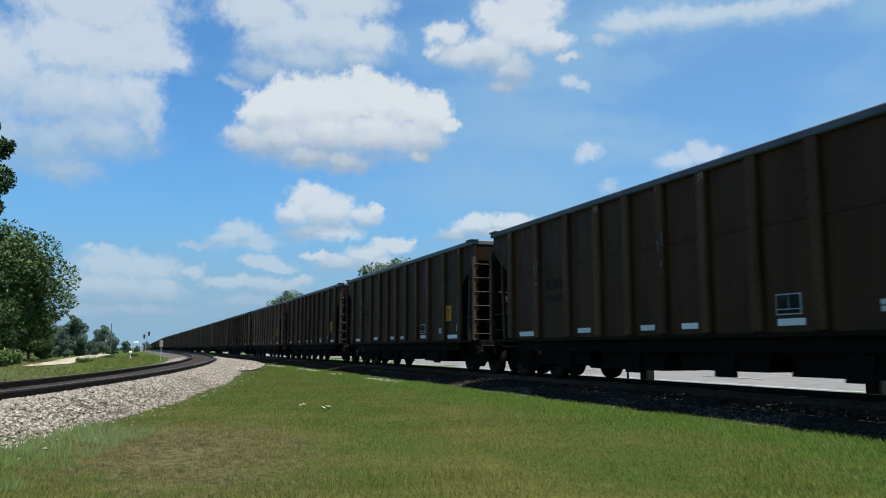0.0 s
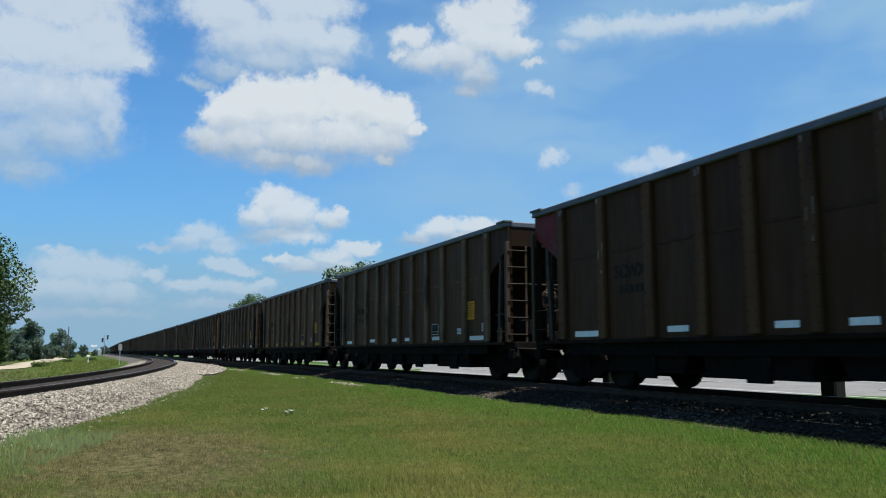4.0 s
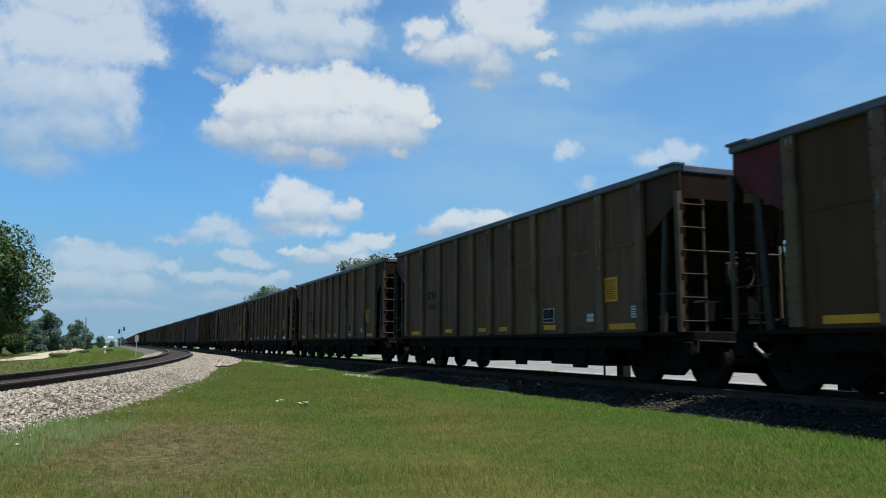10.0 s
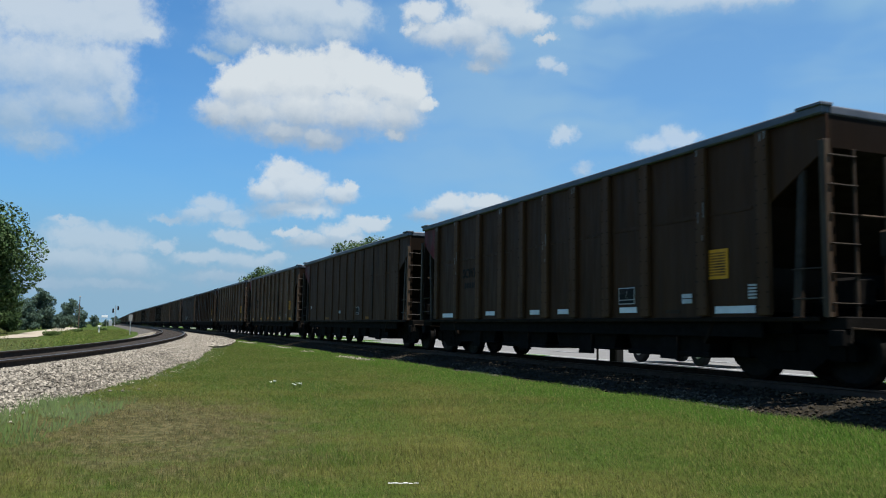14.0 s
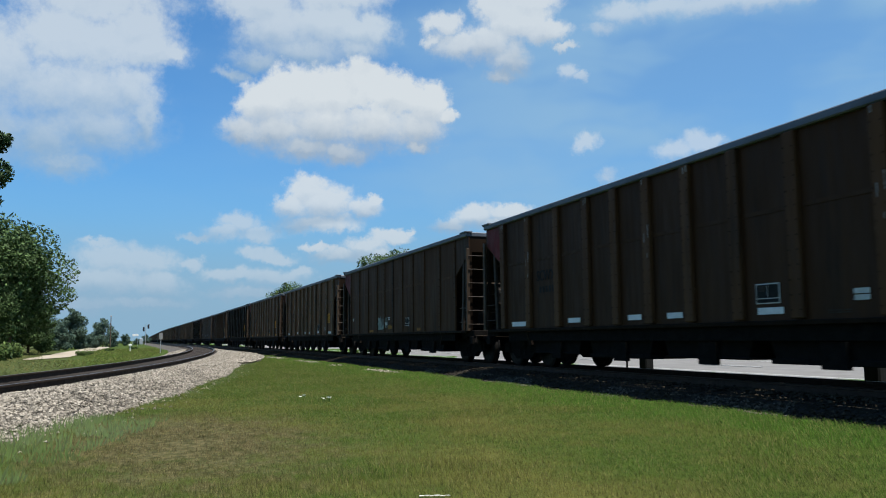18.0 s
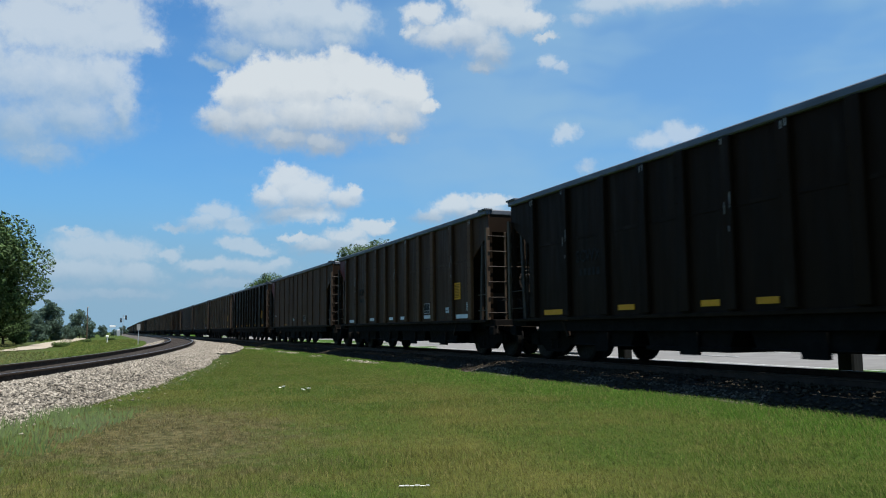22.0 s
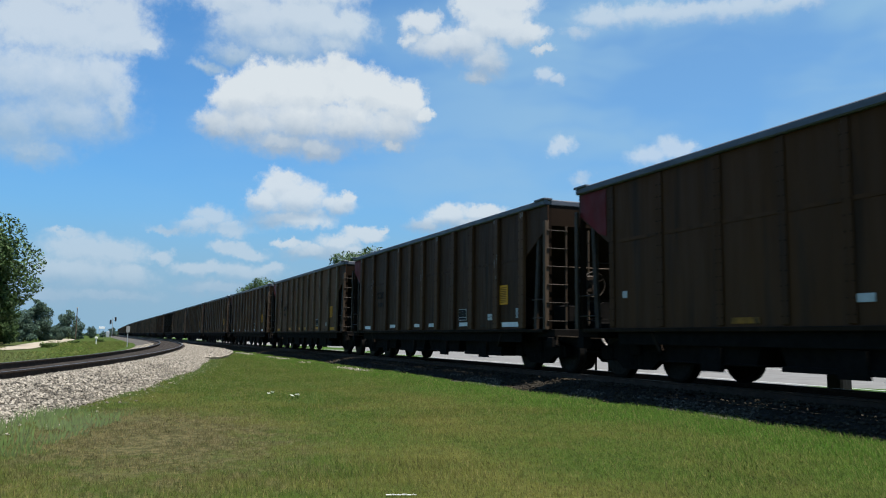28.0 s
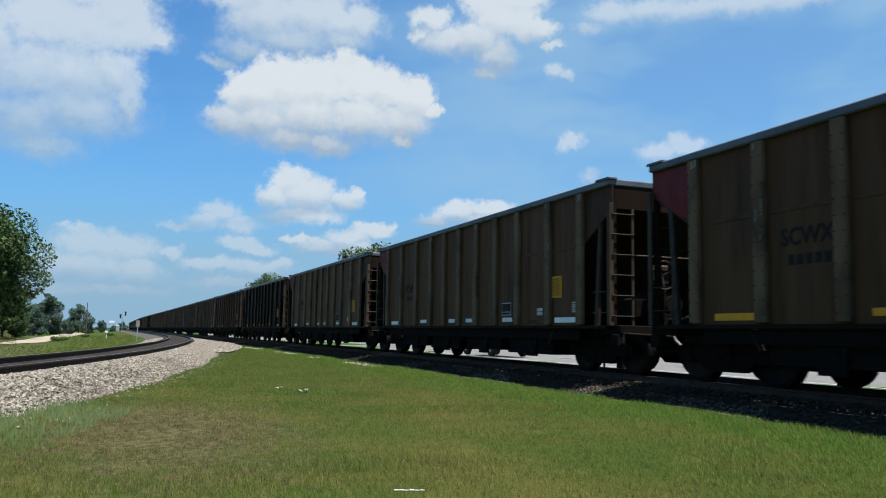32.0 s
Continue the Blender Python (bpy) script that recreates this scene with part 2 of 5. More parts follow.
# ---------- materials ----------
def surface(name, a, b, scale=3.0, stretch=(1, 1, 1), rough=0.8, metal=0.0, bump=0.3, bump_scale=None, stain=None, stain_scale=0.6,
            stain_at=(0.5, 0.7), vary=0.0, world=False, island=0.0, gloss=0.2):
    """Two colours by fine noise, stains of a third by coarse noise, relief, and a change of tone from piece to piece."""
    mat = bpy.data.materials.new(name)
    mat.use_nodes = True
    tree = mat.node_tree
    n = Nodes(tree)
    bsdf = tree.nodes["Principled BSDF"]
    if world:
        place = n.add("ShaderNodeNewGeometry")
    else:
        place = n.add("ShaderNodeTexCoord", out=3)
    chance = n.add("ShaderNodeObjectInfo", out=5)
    if not world:
        place = n.vec("ADD", place, n.add("ShaderNodeCombineXYZ", n.math("MULTIPLY", chance, 37.0), n.math("MULTIPLY", chance, 91.0), 0.0))
    drawn = n.vec("MULTIPLY", place, stretch)
    colour = n.mix(n.ramp(n.noise(drawn, scale, 6.0, 0.6), 0.3, 0.7), a, b)
    if stain:
        colour = n.mix(n.math("MULTIPLY", n.ramp(n.noise(drawn, stain_scale, 5.0, 0.6), *stain_at), 0.85), colour, stain)
    tone = None
    if vary:
        tone = n.ramp(chance, 0.0, 1.0, 1.0 - vary, 1.0 + vary, smooth=False)
    if island:
        tone = n.ramp(n.add("ShaderNodeNewGeometry", out=8), 0.0, 1.0, 1.0 - island, 1.0 + island, smooth=False)
    if tone is not None:
        colour = n.mix(1.0, colour, n.add("ShaderNodeCombineColor", tone, tone, tone), "MULTIPLY")
    tree.links.new(colour, bsdf.inputs["Base Color"])
    bsdf.inputs["Metallic"].default_value = metal
    bsdf.inputs["Specular IOR Level"].default_value = gloss
    tree.links.new(n.ramp(n.noise(drawn, scale * 2.3, 3.0), 0.25, 0.75, max(rough - 0.12, 0.05), min(rough + 0.1, 1.0)), bsdf.inputs["Roughness"])
    if bump:
        node = tree.nodes.new("ShaderNodeBump")
        node.inputs["Strength"].default_value, node.inputs["Distance"].default_value = bump, 0.02
        tree.links.new(n.noise(drawn, bump_scale or scale * 5, 5.0, 0.6), node.inputs["Height"])
        tree.links.new(node.outputs[0], bsdf.inputs["Normal"])
    return mat


CAR_BROWN = surface("car_paint_brown", (0.064, 0.0275, 0.0102), (0.088, 0.0395, 0.0156), 1.2, (1, 3, 0.35), 0.62, 0.0, 0.12, 9, (0.022, 0.0112, 0.005), 0.9, (0.5, 0.78), vary=0.16, gloss=0.14)
CAR_OLIVE = surface("car_paint_faded_olive_brown", (0.104, 0.050, 0.0235), (0.138, 0.070, 0.034), 1.2, (1, 3, 0.35), 0.66, 0.0, 0.12, 9, (0.040, 0.021, 0.008), 0.9, (0.5, 0.78), vary=0.10, gloss=0.14)
CAR_DEEP = surface("car_paint_deep_brown", (0.039, 0.0162, 0.0060), (0.053, 0.0232, 0.0088), 1.2, (1, 3, 0.35), 0.62, 0.0, 0.12, 9, (0.016, 0.008, 0.0038), 0.9, (0.5, 0.78), vary=0.12, gloss=0.14)
CAR_RIB = surface("car_rib_grey", (0.108, 0.062, 0.032), (0.155, 0.095, 0.052), 2.0, (1, 1, 0.5), 0.6, 0.0, 0.15, 12, (0.030, 0.020, 0.012), 1.6, (0.45, 0.72), vary=0.12, gloss=0.10)
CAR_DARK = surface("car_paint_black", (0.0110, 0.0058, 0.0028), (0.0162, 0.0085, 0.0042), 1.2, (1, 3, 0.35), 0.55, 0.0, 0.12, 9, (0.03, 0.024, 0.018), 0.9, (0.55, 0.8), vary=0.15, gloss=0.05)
CAR_RUST = surface("car_paint_rust_brown", (0.052, 0.0215, 0.0070), (0.068, 0.0290, 0.0102), 1.0, (1, 3, 0.3), 0.68, 0.0, 0.12, 9, (0.018, 0.011, 0.007), 0.8, (0.5, 0.75), vary=0.12, gloss=0.14)
# Dark brown trim; on the car ends the overhang's shade is in the paint.
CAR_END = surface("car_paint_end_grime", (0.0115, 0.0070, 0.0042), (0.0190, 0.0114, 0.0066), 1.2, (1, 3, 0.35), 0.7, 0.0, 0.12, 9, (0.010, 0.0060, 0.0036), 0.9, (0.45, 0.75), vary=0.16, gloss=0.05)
STILE = surface("worn_tan_steel", (0.044, 0.029, 0.018), (0.068, 0.047, 0.030), 5.0, (1, 1, 0.4), 0.65, 0.0, 0.15, 14, (0.034, 0.021, 0.013), 2.2, (0.48, 0.66), vary=0.25)
CHORD = surface("top_chord_aluminium", (0.078, 0.084, 0.096), (0.118, 0.124, 0.138), 3.0, (1, 0.4, 1), 0.5, 0.35, 0.1, 14, (0.11, 0.105, 0.10), 1.5, (0.55, 0.75), vary=0.1)
# Grimy steel taken near black: shade beneath the cars is in both colours.
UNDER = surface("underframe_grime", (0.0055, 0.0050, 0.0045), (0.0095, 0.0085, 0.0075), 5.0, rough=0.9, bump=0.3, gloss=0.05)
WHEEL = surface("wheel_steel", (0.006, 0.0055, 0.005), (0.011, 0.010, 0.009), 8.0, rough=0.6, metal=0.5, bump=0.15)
LADDER = surface("ladder_steel", (0.022, 0.0155, 0.0105), (0.034, 0.025, 0.017), 6.0, rough=0.6, bump=0.1, stain=(0.045, 0.028, 0.018), stain_scale=2.5, vary=0.15)
# Pale metal colour for sun glints on ribs and hoses.
GLINT = surface("bare_worn_metal", (0.16, 0.15, 0.135), (0.27, 0.25, 0.23), 9.0, rough=0.5, metal=0.2, bump=0.1, stain=(0.12, 0.10, 0.08), stain_scale=7, vary=0.3)
RED_PATCH = surface("faded_red_paint", (0.125, 0.007, 0.008), (0.085, 0.008, 0.007), 2.0, (1, 1, 0.5), 0.6, bump=0.1, stain=(0.045, 0.016, 0.011), stain_scale=1.5, vary=0.2)
MARK_WHITE = surface("reflective_white", (0.62, 0.62, 0.60), (0.72, 0.72, 0.70), 8.0, rough=0.5, bump=0.05, stain=(0.4, 0.38, 0.34), stain_scale=4, stain_at=(0.55, 0.8), vary=0.12)
MARK_YELLOW = surface("reflective_yellow", (0.56, 0.235, 0.010), (0.64, 0.28, 0.014), 8.0, rough=0.5, bump=0.05, stain=(0.42, 0.24, 0.05), stain_scale=4, stain_at=(0.58, 0.85), vary=0.12)
MARK_DULL = surface("worn_ochre_strip", (0.36, 0.16, 0.015), (0.20, 0.09, 0.015), 5.0, rough=0.7, bump=0.05, stain=(0.03, 0.018, 0.009), stain_scale=3, stain_at=(0.45, 0.7))
STENCIL_GREY = surface("stencil_grey", (0.40, 0.40, 0.37), (0.52, 0.52, 0.49), 8.0, rough=0.7, bump=0.0)
PRINT_DARK = surface("stencil_dark", (0.006, 0.0055, 0.005), (0.010, 0.009, 0.008), 6.0, rough=0.7, bump=0.0)
GRAFFITI = surface("graffiti_pale_paint", (0.26, 0.30, 0.26), (0.16, 0.19, 0.15), 3.0, rough=0.6, bump=0.0, stain=(0.05, 0.04, 0.03), stain_scale=2.0, stain_at=(0.5, 0.6))
RAIL = surface("rail_rust", (0.045, 0.031, 0.023), (0.07, 0.048, 0.035), 6.0, rough=0.65, metal=0.3, bump=0.2)
RAILHEAD = surface("rail_polished", (0.13, 0.12, 0.115), (0.19, 0.18, 0.17), 4.0, rough=0.45, metal=0.9, bump=0.05)
TIE = surface("sleeper_creosote", (0.018, 0.014, 0.011), (0.035, 0.028, 0.023), 4.0, (1, 6, 1), 0.9, bump=0.5, vary=0.25)
STONE = surface("ballast_stone", (0.165, 0.144, 0.114), (0.262, 0.230, 0.184), 6.0, rough=0.9, bump=0.3, world=True, stain=(0.115, 0.098, 0.076), stain_scale=0.35, stain_at=(0.5, 0.75), island=0.65)
BED = surface("ballast_bed", (0.045, 0.039, 0.032), (0.10, 0.088, 0.073), 18.0, rough=0.95, bump=1.0, bump_scale=16, world=True, stain=(0.08, 0.07, 0.06), stain_scale=9, stain_at=(0.45, 0.6))
# Pale stone half darkened, so part of the train's shade is in it.
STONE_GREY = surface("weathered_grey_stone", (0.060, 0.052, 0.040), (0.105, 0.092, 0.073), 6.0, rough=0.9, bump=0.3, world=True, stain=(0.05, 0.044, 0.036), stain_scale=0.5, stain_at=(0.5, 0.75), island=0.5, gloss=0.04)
# Pale ballast darkened: the train's shade is put into these two colours.
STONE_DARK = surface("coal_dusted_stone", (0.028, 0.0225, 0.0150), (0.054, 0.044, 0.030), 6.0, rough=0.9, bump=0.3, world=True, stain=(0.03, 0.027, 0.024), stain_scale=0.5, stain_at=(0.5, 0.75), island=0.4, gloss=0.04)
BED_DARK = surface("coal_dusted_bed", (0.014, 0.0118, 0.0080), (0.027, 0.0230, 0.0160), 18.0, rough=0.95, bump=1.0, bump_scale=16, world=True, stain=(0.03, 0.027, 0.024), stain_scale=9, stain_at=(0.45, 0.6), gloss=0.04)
ROAD = surface("concrete_road", (0.125, 0.12, 0.112), (0.165, 0.159, 0.149), 1.2, rough=0.9, bump=0.2, world=True, stain=(0.16, 0.15, 0.14), stain_scale=0.15)
LINE = surface("road_line_white", (0.33, 0.33, 0.32), (0.38, 0.38, 0.37), 3.0, rough=0.7, bump=0.1, world=True)
DIRT = surface("sandy_path", (0.27, 0.225, 0.17), (0.33, 0.285, 0.22), 2.0, rough=0.95, bump=0.3, world=True)
BARK = surface("bark", (0.085, 0.06, 0.042), (0.14, 0.105, 0.075), 3.0, (1, 1, 0.25), 0.95, bump=0.8)
POST = surface("weathered_post", (0.006, 0.0055, 0.005), (0.011, 0.010, 0.009), 4.0, (1, 1, 0.2), 0.9, bump=0.5)
METAL = surface("galvanised_metal", (0.38, 0.39, 0.40), (0.46, 0.47, 0.48), 4.0, rough=0.5, metal=0.5, bump=0.1)
BLACK = surface("black_enamel", (0.02, 0.02, 0.021), (0.035, 0.035, 0.036), 4.0, rough=0.5, bump=0.05)
WHITE = surface("white_paint", (0.74, 0.74, 0.72), (0.80, 0.80, 0.78), 4.0, rough=0.6, bump=0.1)
PETAL = surface("white_petals", (0.78, 0.78, 0.70), (0.84, 0.84, 0.78), 20.0, rough=0.8, bump=0.0)
TYRE = surface("tyre_rubber", (0.02, 0.02, 0.02), (0.03, 0.03, 0.03), 8.0, rough=0.85, bump=0.1)
BLUE = surface("blue_paint", (0.03, 0.22, 0.55), (0.04, 0.26, 0.62), 2.0, rough=0.5, bump=0.05)
WALL = surface("pale_render", (0.55, 0.53, 0.49), (0.63, 0.61, 0.57), 1.0, rough=0.9, bump=0.2)
ROOF = surface("roof_grey", (0.20, 0.19, 0.18), (0.28, 0.27, 0.25), 2.0, rough=0.8, bump=0.2)
GLASS = surface("dark_glass", (0.02, 0.025, 0.03), (0.03, 0.035, 0.04), 1.0, rough=0.12, bump=0.0, gloss=0.5)


def leaf_material(name, a, b):
    mat = surface(name, a, b, 0.35, rough=0.7, bump=0.0, world=True, island=0.45)
    bsdf = mat.node_tree.nodes["Principled BSDF"]
    bsdf.inputs["Transmission Weight"].default_value = 0.0
    return mat


LEAF = leaf_material("foliage_green", (0.040, 0.074, 0.022), (0.066, 0.106, 0.032))
LEAF_DARK = leaf_material("foliage_dark", (0.026, 0.052, 0.020), (0.046, 0.078, 0.028))
# Distance haze is put into this leaf colour, paler and bluer.
LEAF_HAZE = leaf_material("foliage_far", (0.052, 0.088, 0.062), (0.074, 0.112, 0.076))
SHRUB = leaf_material("shrub_green", (0.060, 0.098, 0.024), (0.088, 0.128, 0.034))
WEED = leaf_material("weed_green", (0.022, 0.040, 0.006), (0.036, 0.058, 0.010))


def grass_colours(n, place):
    """Lush green by the ballast, yellower sward between, a bare worn patch."""
    green, dry = (0.039, 0.066, 0.007), (0.084, 0.084, 0.017)
    sep = n.tree.nodes.new("ShaderNodeSeparateXYZ")
    n.tree.links.new(place, sep.inputs[0])
    lush = n.ramp(n.math("ADD", sep.outputs[0], n.math("MULTIPLY", n.noise(place, 0.5, 3.0), 2.4)), 5.8, 8.4)
    far = n.ramp(sep.outputs[1], 10.0, 24.0)
    green_part = n.math("MAXIMUM", lush, n.math("MULTIPLY", far, 0.75))
    patchy = n.ramp(n.noise(place, 0.55, 5.0, 0.65), 0.38, 0.66)
    dryness = n.math("MULTIPLY", patchy, n.math("SUBTRACT", 1.0, green_part))
    colour = n.mix(dryness, n.mix(lush, green, (0.038, 0.088, 0.007)), dry)
    colour = n.mix(n.math("MULTIPLY", n.ramp(n.noise(place, 2.6, 7.0, 0.7), 0.42, 0.70), 0.5), colour, (0.030, 0.046, 0.006))
    worn = n.vec("LENGTH", n.vec("MULTIPLY_ADD", place, (0.80, 0.40, 0), (-0.36 * 0.80, -9.3 * 0.40, 0)))
    worn = n.math("ADD", worn, n.math("MULTIPLY", n.math("SUBTRACT", n.noise(place, 3.6, 8.0, 0.75), 0.5), 3.6))
    wild = n.ramp(n.math("ADD", sep.outputs[0], n.math("MULTIPLY", sep.outputs[1], 0.10)), 2.2, -1.0)
    colour = n.mix(n.math("MULTIPLY", n.math("MULTIPLY", wild, far), 0.8), colour, (0.058, 0.068, 0.020))
    return n.mix(n.ramp(worn, 1.7, 0.4, 0.0, 0.92), colour, n.mix(n.ramp(n.noise(place, 9.0, 5.0, 0.7), 0.4, 0.6), (0.042, 0.038, 0.014), (0.118, 0.094, 0.044)))


def grass_material(name, blade):
    mat = bpy.data.materials.new(name)
    mat.use_nodes = True
    tree = mat.node_tree
    n = Nodes(tree)
    bsdf = tree.nodes["Principled BSDF"]
    place = n.add("ShaderNodeNewGeometry")
    colour = grass_colours(n, place)
    if blade:
        chance = n.add("ShaderNodeNewGeometry", out=8)
        colour = n.mix(n.math("MULTIPLY", n.ramp(chance, 0.80, 0.82), 0.65), colour, (0.150, 0.132, 0.050))
        tone = n.ramp(n.math("FRACT", n.math("MULTIPLY", chance, 17.0)), 0.0, 1.0, 0.30, 0.98, smooth=False)
        colour = n.mix(1.0, colour, n.add("ShaderNodeCombineColor", tone, tone, tone), "MULTIPLY")
    else:
        node = tree.nodes.new("ShaderNodeBump")
        node.inputs["Strength"].default_value, node.inputs["Distance"].default_value = 0.8, 0.05
        tree.links.new(n.noise(place, 14.0, 5.0, 0.7), node.inputs["Height"])
        tree.links.new(node.outputs[0], bsdf.inputs["Normal"])
        colour = n.mix(n.ramp(n.noise(place, 22.0, 4.0, 0.7), 0.35, 0.7, 0.0, 0.6), colour, (0.022, 0.032, 0.006))
    tree.links.new(colour, bsdf.inputs["Base Color"])
    bsdf.inputs["Roughness"].default_value = 0.9
    bsdf.inputs["Specular IOR Level"].default_value = 0.1
    return mat


GRASS = grass_material("grass_ground", False)
BLADE = grass_material("grass_blade", True)


# ---------- mesh helpers ----------
def mesh_of(name, verts, faces, material, smooth=False):
    data = bpy.data.meshes.new(name)
    data.from_pydata([tuple(v) for v in verts], [], faces)
    data.materials.append(material)
    if smooth:
        data.shade_smooth()
    data.update()
    return data


def finish(bm, name, material, smooth=False):
    bmesh.ops.recalc_face_normals(bm, faces=bm.faces[:])
    data = bpy.data.meshes.new(name)
    bm.to_mesh(data)
    bm.free()
    data.materials.append(material)
    if smooth:
        data.shade_smooth()
    return data


def part(name, bm, material, parent, label="", smooth=False):
    """Links a bmesh, or a mesh, as one object under a thing or a part."""
    data = bm if isinstance(bm, bpy.types.Mesh) else finish(bm, name, material, smooth)
    ob = new(name, data)
    ob.parent = parent
    if label:
        tagged(ob, label)
    return ob


def box(bm, x0, x1, y0, y1, z0, z1, bevel=0.0):
    v = [bm.verts.new((x, y, z)) for z in (z0, z1) for x, y in ((x0, y0), (x1, y0), (x1, y1), (x0, y1))]
    faces = [bm.faces.new([v[i] for i in f]) for f in ((3, 2, 1, 0), (4, 5, 6, 7), (0, 1, 5, 4), (1, 2, 6, 5), (2, 3, 7, 6), (3, 0, 4, 7))]
    if bevel:
        edges = list({e for f in faces for e in f.edges})
        bmesh.ops.bevel(bm, geom=edges, offset=bevel, segments=1, affect="EDGES")
    return bm


def boxes(*list_of, bevel=0.0):
    bm = bmesh.new()
    for b in list_of:
        box(bm, *b, bevel=bevel)
    return bm


def prism(bm, outline, x0, x1):
    """An outline in y and z, drawn out along x."""
    a = [bm.verts.new((x0, y, z)) for y, z in outline]
    b = [bm.verts.new((x1, y, z)) for y, z in outline]
    bm.faces.new(a)
    bm.faces.new(b[::-1])
    for i in range(len(a)):
        j = (i + 1) % len(a)
        bm.faces.new((a[i], b[i], b[j], a[j]))
    return bm


def tube(bm, p, q, r0, r1=None, sides=8):
    """A tapered round bar from p to q."""
    p, q, r1 = Vector(p), Vector(q), r0 if r1 is None else r1
    turn = (q - p).to_track_quat("Z", "Y")
    rings = []
    for centre, r in ((p, r0), (q, r1)):
        rings.append([bm.verts.new(centre + turn @ Vector((r * math.cos(2 * math.pi * k / sides), r * math.sin(2 * math.pi * k / sides), 0))) for k in range(sides)])
    for k in range(sides):
        bm.faces.new((rings[0][k], rings[0][(k + 1) % sides], rings[1][(k + 1) % sides], rings[1][k]))
    bm.faces.new(rings[0][::-1])
    bm.faces.new(rings[1])
    return bm


def tubes(*bars, sides=8):
    bm = bmesh.new()
    for bar in bars:
        tube(bm, *bar, sides=sides)
    return bm


def lathe(bm, profile, centre=(0, 0, 0), sides=28):
    """A profile of (x, radius) turned about the x axis."""
    rings = []
    for x, r in profile:
        rings.append([bm.verts.new((centre[0] + x, centre[1] + r * math.cos(2 * math.pi * k / sides), centre[2] + r * math.sin(2 * math.pi * k / sides))) for k in range(sides)])
    for a, b in zip(rings, rings[1:]):
        for k in range(sides):
            bm.faces.new((a[k], a[(k + 1) % sides], b[(k + 1) % sides], b[k]))
    bm.faces.new(rings[0][::-1])
    bm.faces.new(rings[-1])
    return bm


# ---------- lie of the land ----------
RAIL_Z = 0.71          # top of the main track's rails
CAR_Z = 0.85           # level from which the cars' bodies are built
SIDE_X = 8.43          # near face of the train abreast of the camera
CAR_X = SIDE_X + 1.60  # centre line there


MAIN_SLOPES = ((0, 0.0), (57, -0.0228), (190, -0.028), (300, -0.012), (2000, -0.012))


def slope_at(rows, y):
    """Slope between the rows of (y, slope)."""
    y = max(y, rows[0][0])
    for (y0, s0), (y1, s1) in zip(rows, rows[1:]):
        if y <= y1:
            return s0 + (s1 - s0) * (y - y0) / (y1 - y0)
    return rows[-1][1]


def main_slope(y):
    """The main track's lean to the left, from a long soft bend ahead."""
    return slope_at(MAIN_SLOPES, y)


STEP = 2.0
MAIN = [0.0]
for k in range(700):
    MAIN.append(MAIN[-1] + STEP * main_slope((k + 0.5) * STEP))


def main_x(y):
    if y <= 0:
        return CAR_X
    k = min(int(y / STEP), len(MAIN) - 2)
    return CAR_X + MAIN[k] + (MAIN[k + 1] - MAIN[k]) * (y / STEP - k)


SPUR_SLOPES = ((-40, 0.75), (0, 0.42), (10, 0.30), (18.5, 0.225), (28, 0.152), (38.4, 0.120), (49, 0.088), (67, 0.043), (84, 0.012), (100, -0.012), (115, -0.0255), (190, -0.028), (300, -0.012), (2000, -0.012))


def spur_slope(y):
    return slope_at(SPUR_SLOPES, y)


SPUR_Y0 = -40
SPUR = [0.0]
for k in range(1300):
    SPUR.append(SPUR[-1] + 0.5 * spur_slope(SPUR_Y0 + (k + 0.5) * 0.5))


def spur_raw(y):
    f = (y - SPUR_Y0) / 0.5
    k = max(0, min(int(f), len(SPUR) - 2))
    return SPUR[k] + (SPUR[k + 1] - SPUR[k]) * (f - k)


SPUR_SHIFT = -2.14 - 0.75 - spur_raw(13.73)
SPUR_RAIL_Z = 0.80


def spur_x(y):
    return spur_raw(y) + SPUR_SHIFT


def ground_z(x, y):
    near = math.exp(-(x * x + y * y) / 26.0)
    far = min(max((math.hypot(x, y) - 40) / 80, 0.0), 1.0)
    roll = 0.03 * noise.noise(Vector((x * 0.25, y * 0.25, 0))) * (1 - far) + 0.12 * far * noise.noise(Vector((x * 0.03, y * 0.03, 3)))
    left = 0.10 * min(max((spur_x(y) - 3 - x) / 6, 0.0), 1.0) if y > -40 else 0.1
    return 0.37 - 0.30 * near + roll - left


def strip(name, path, profile, material, parent=None, smooth=False):
    """A profile of (offset to the right, height) drawn along a path of (x, y, slope)."""
    verts, faces, w = [], [], len(profile)
    for x, y, slope in path:
        k = 1 / math.hypot(1, slope)
        for off, z in profile:
            verts.append((x + off * k, y - off * slope * k, z))
    for i in range(len(path) - 1):
        for j in range(w - 1):
            a = i * w + j
            faces.append((a, a + 1, a + w + 1, a + w))
    ob = new(name, mesh_of(name, verts, faces, material, smooth))
    ob.parent = parent
    return ob


def span(y0, y1, near, far):
    """Steps along y that widen with the distance."""
    out, y = [y0], y0
    while y < y1:
        y = min(y + near + (far - near) * min(max(abs(y) / 200, 0), 1), y1)
        out.append(y)
    return out


def main_path(y0, y1, near=2.0, far=12.0):
    return [(main_x(y), y, main_slope(y)) for y in span(y0, y1, near, far)]


def spur_path(y0, y1, near=1.0, far=12.0):
    return [(spur_x(y), y, spur_slope(y)) for y in span(y0, y1, near, far)]


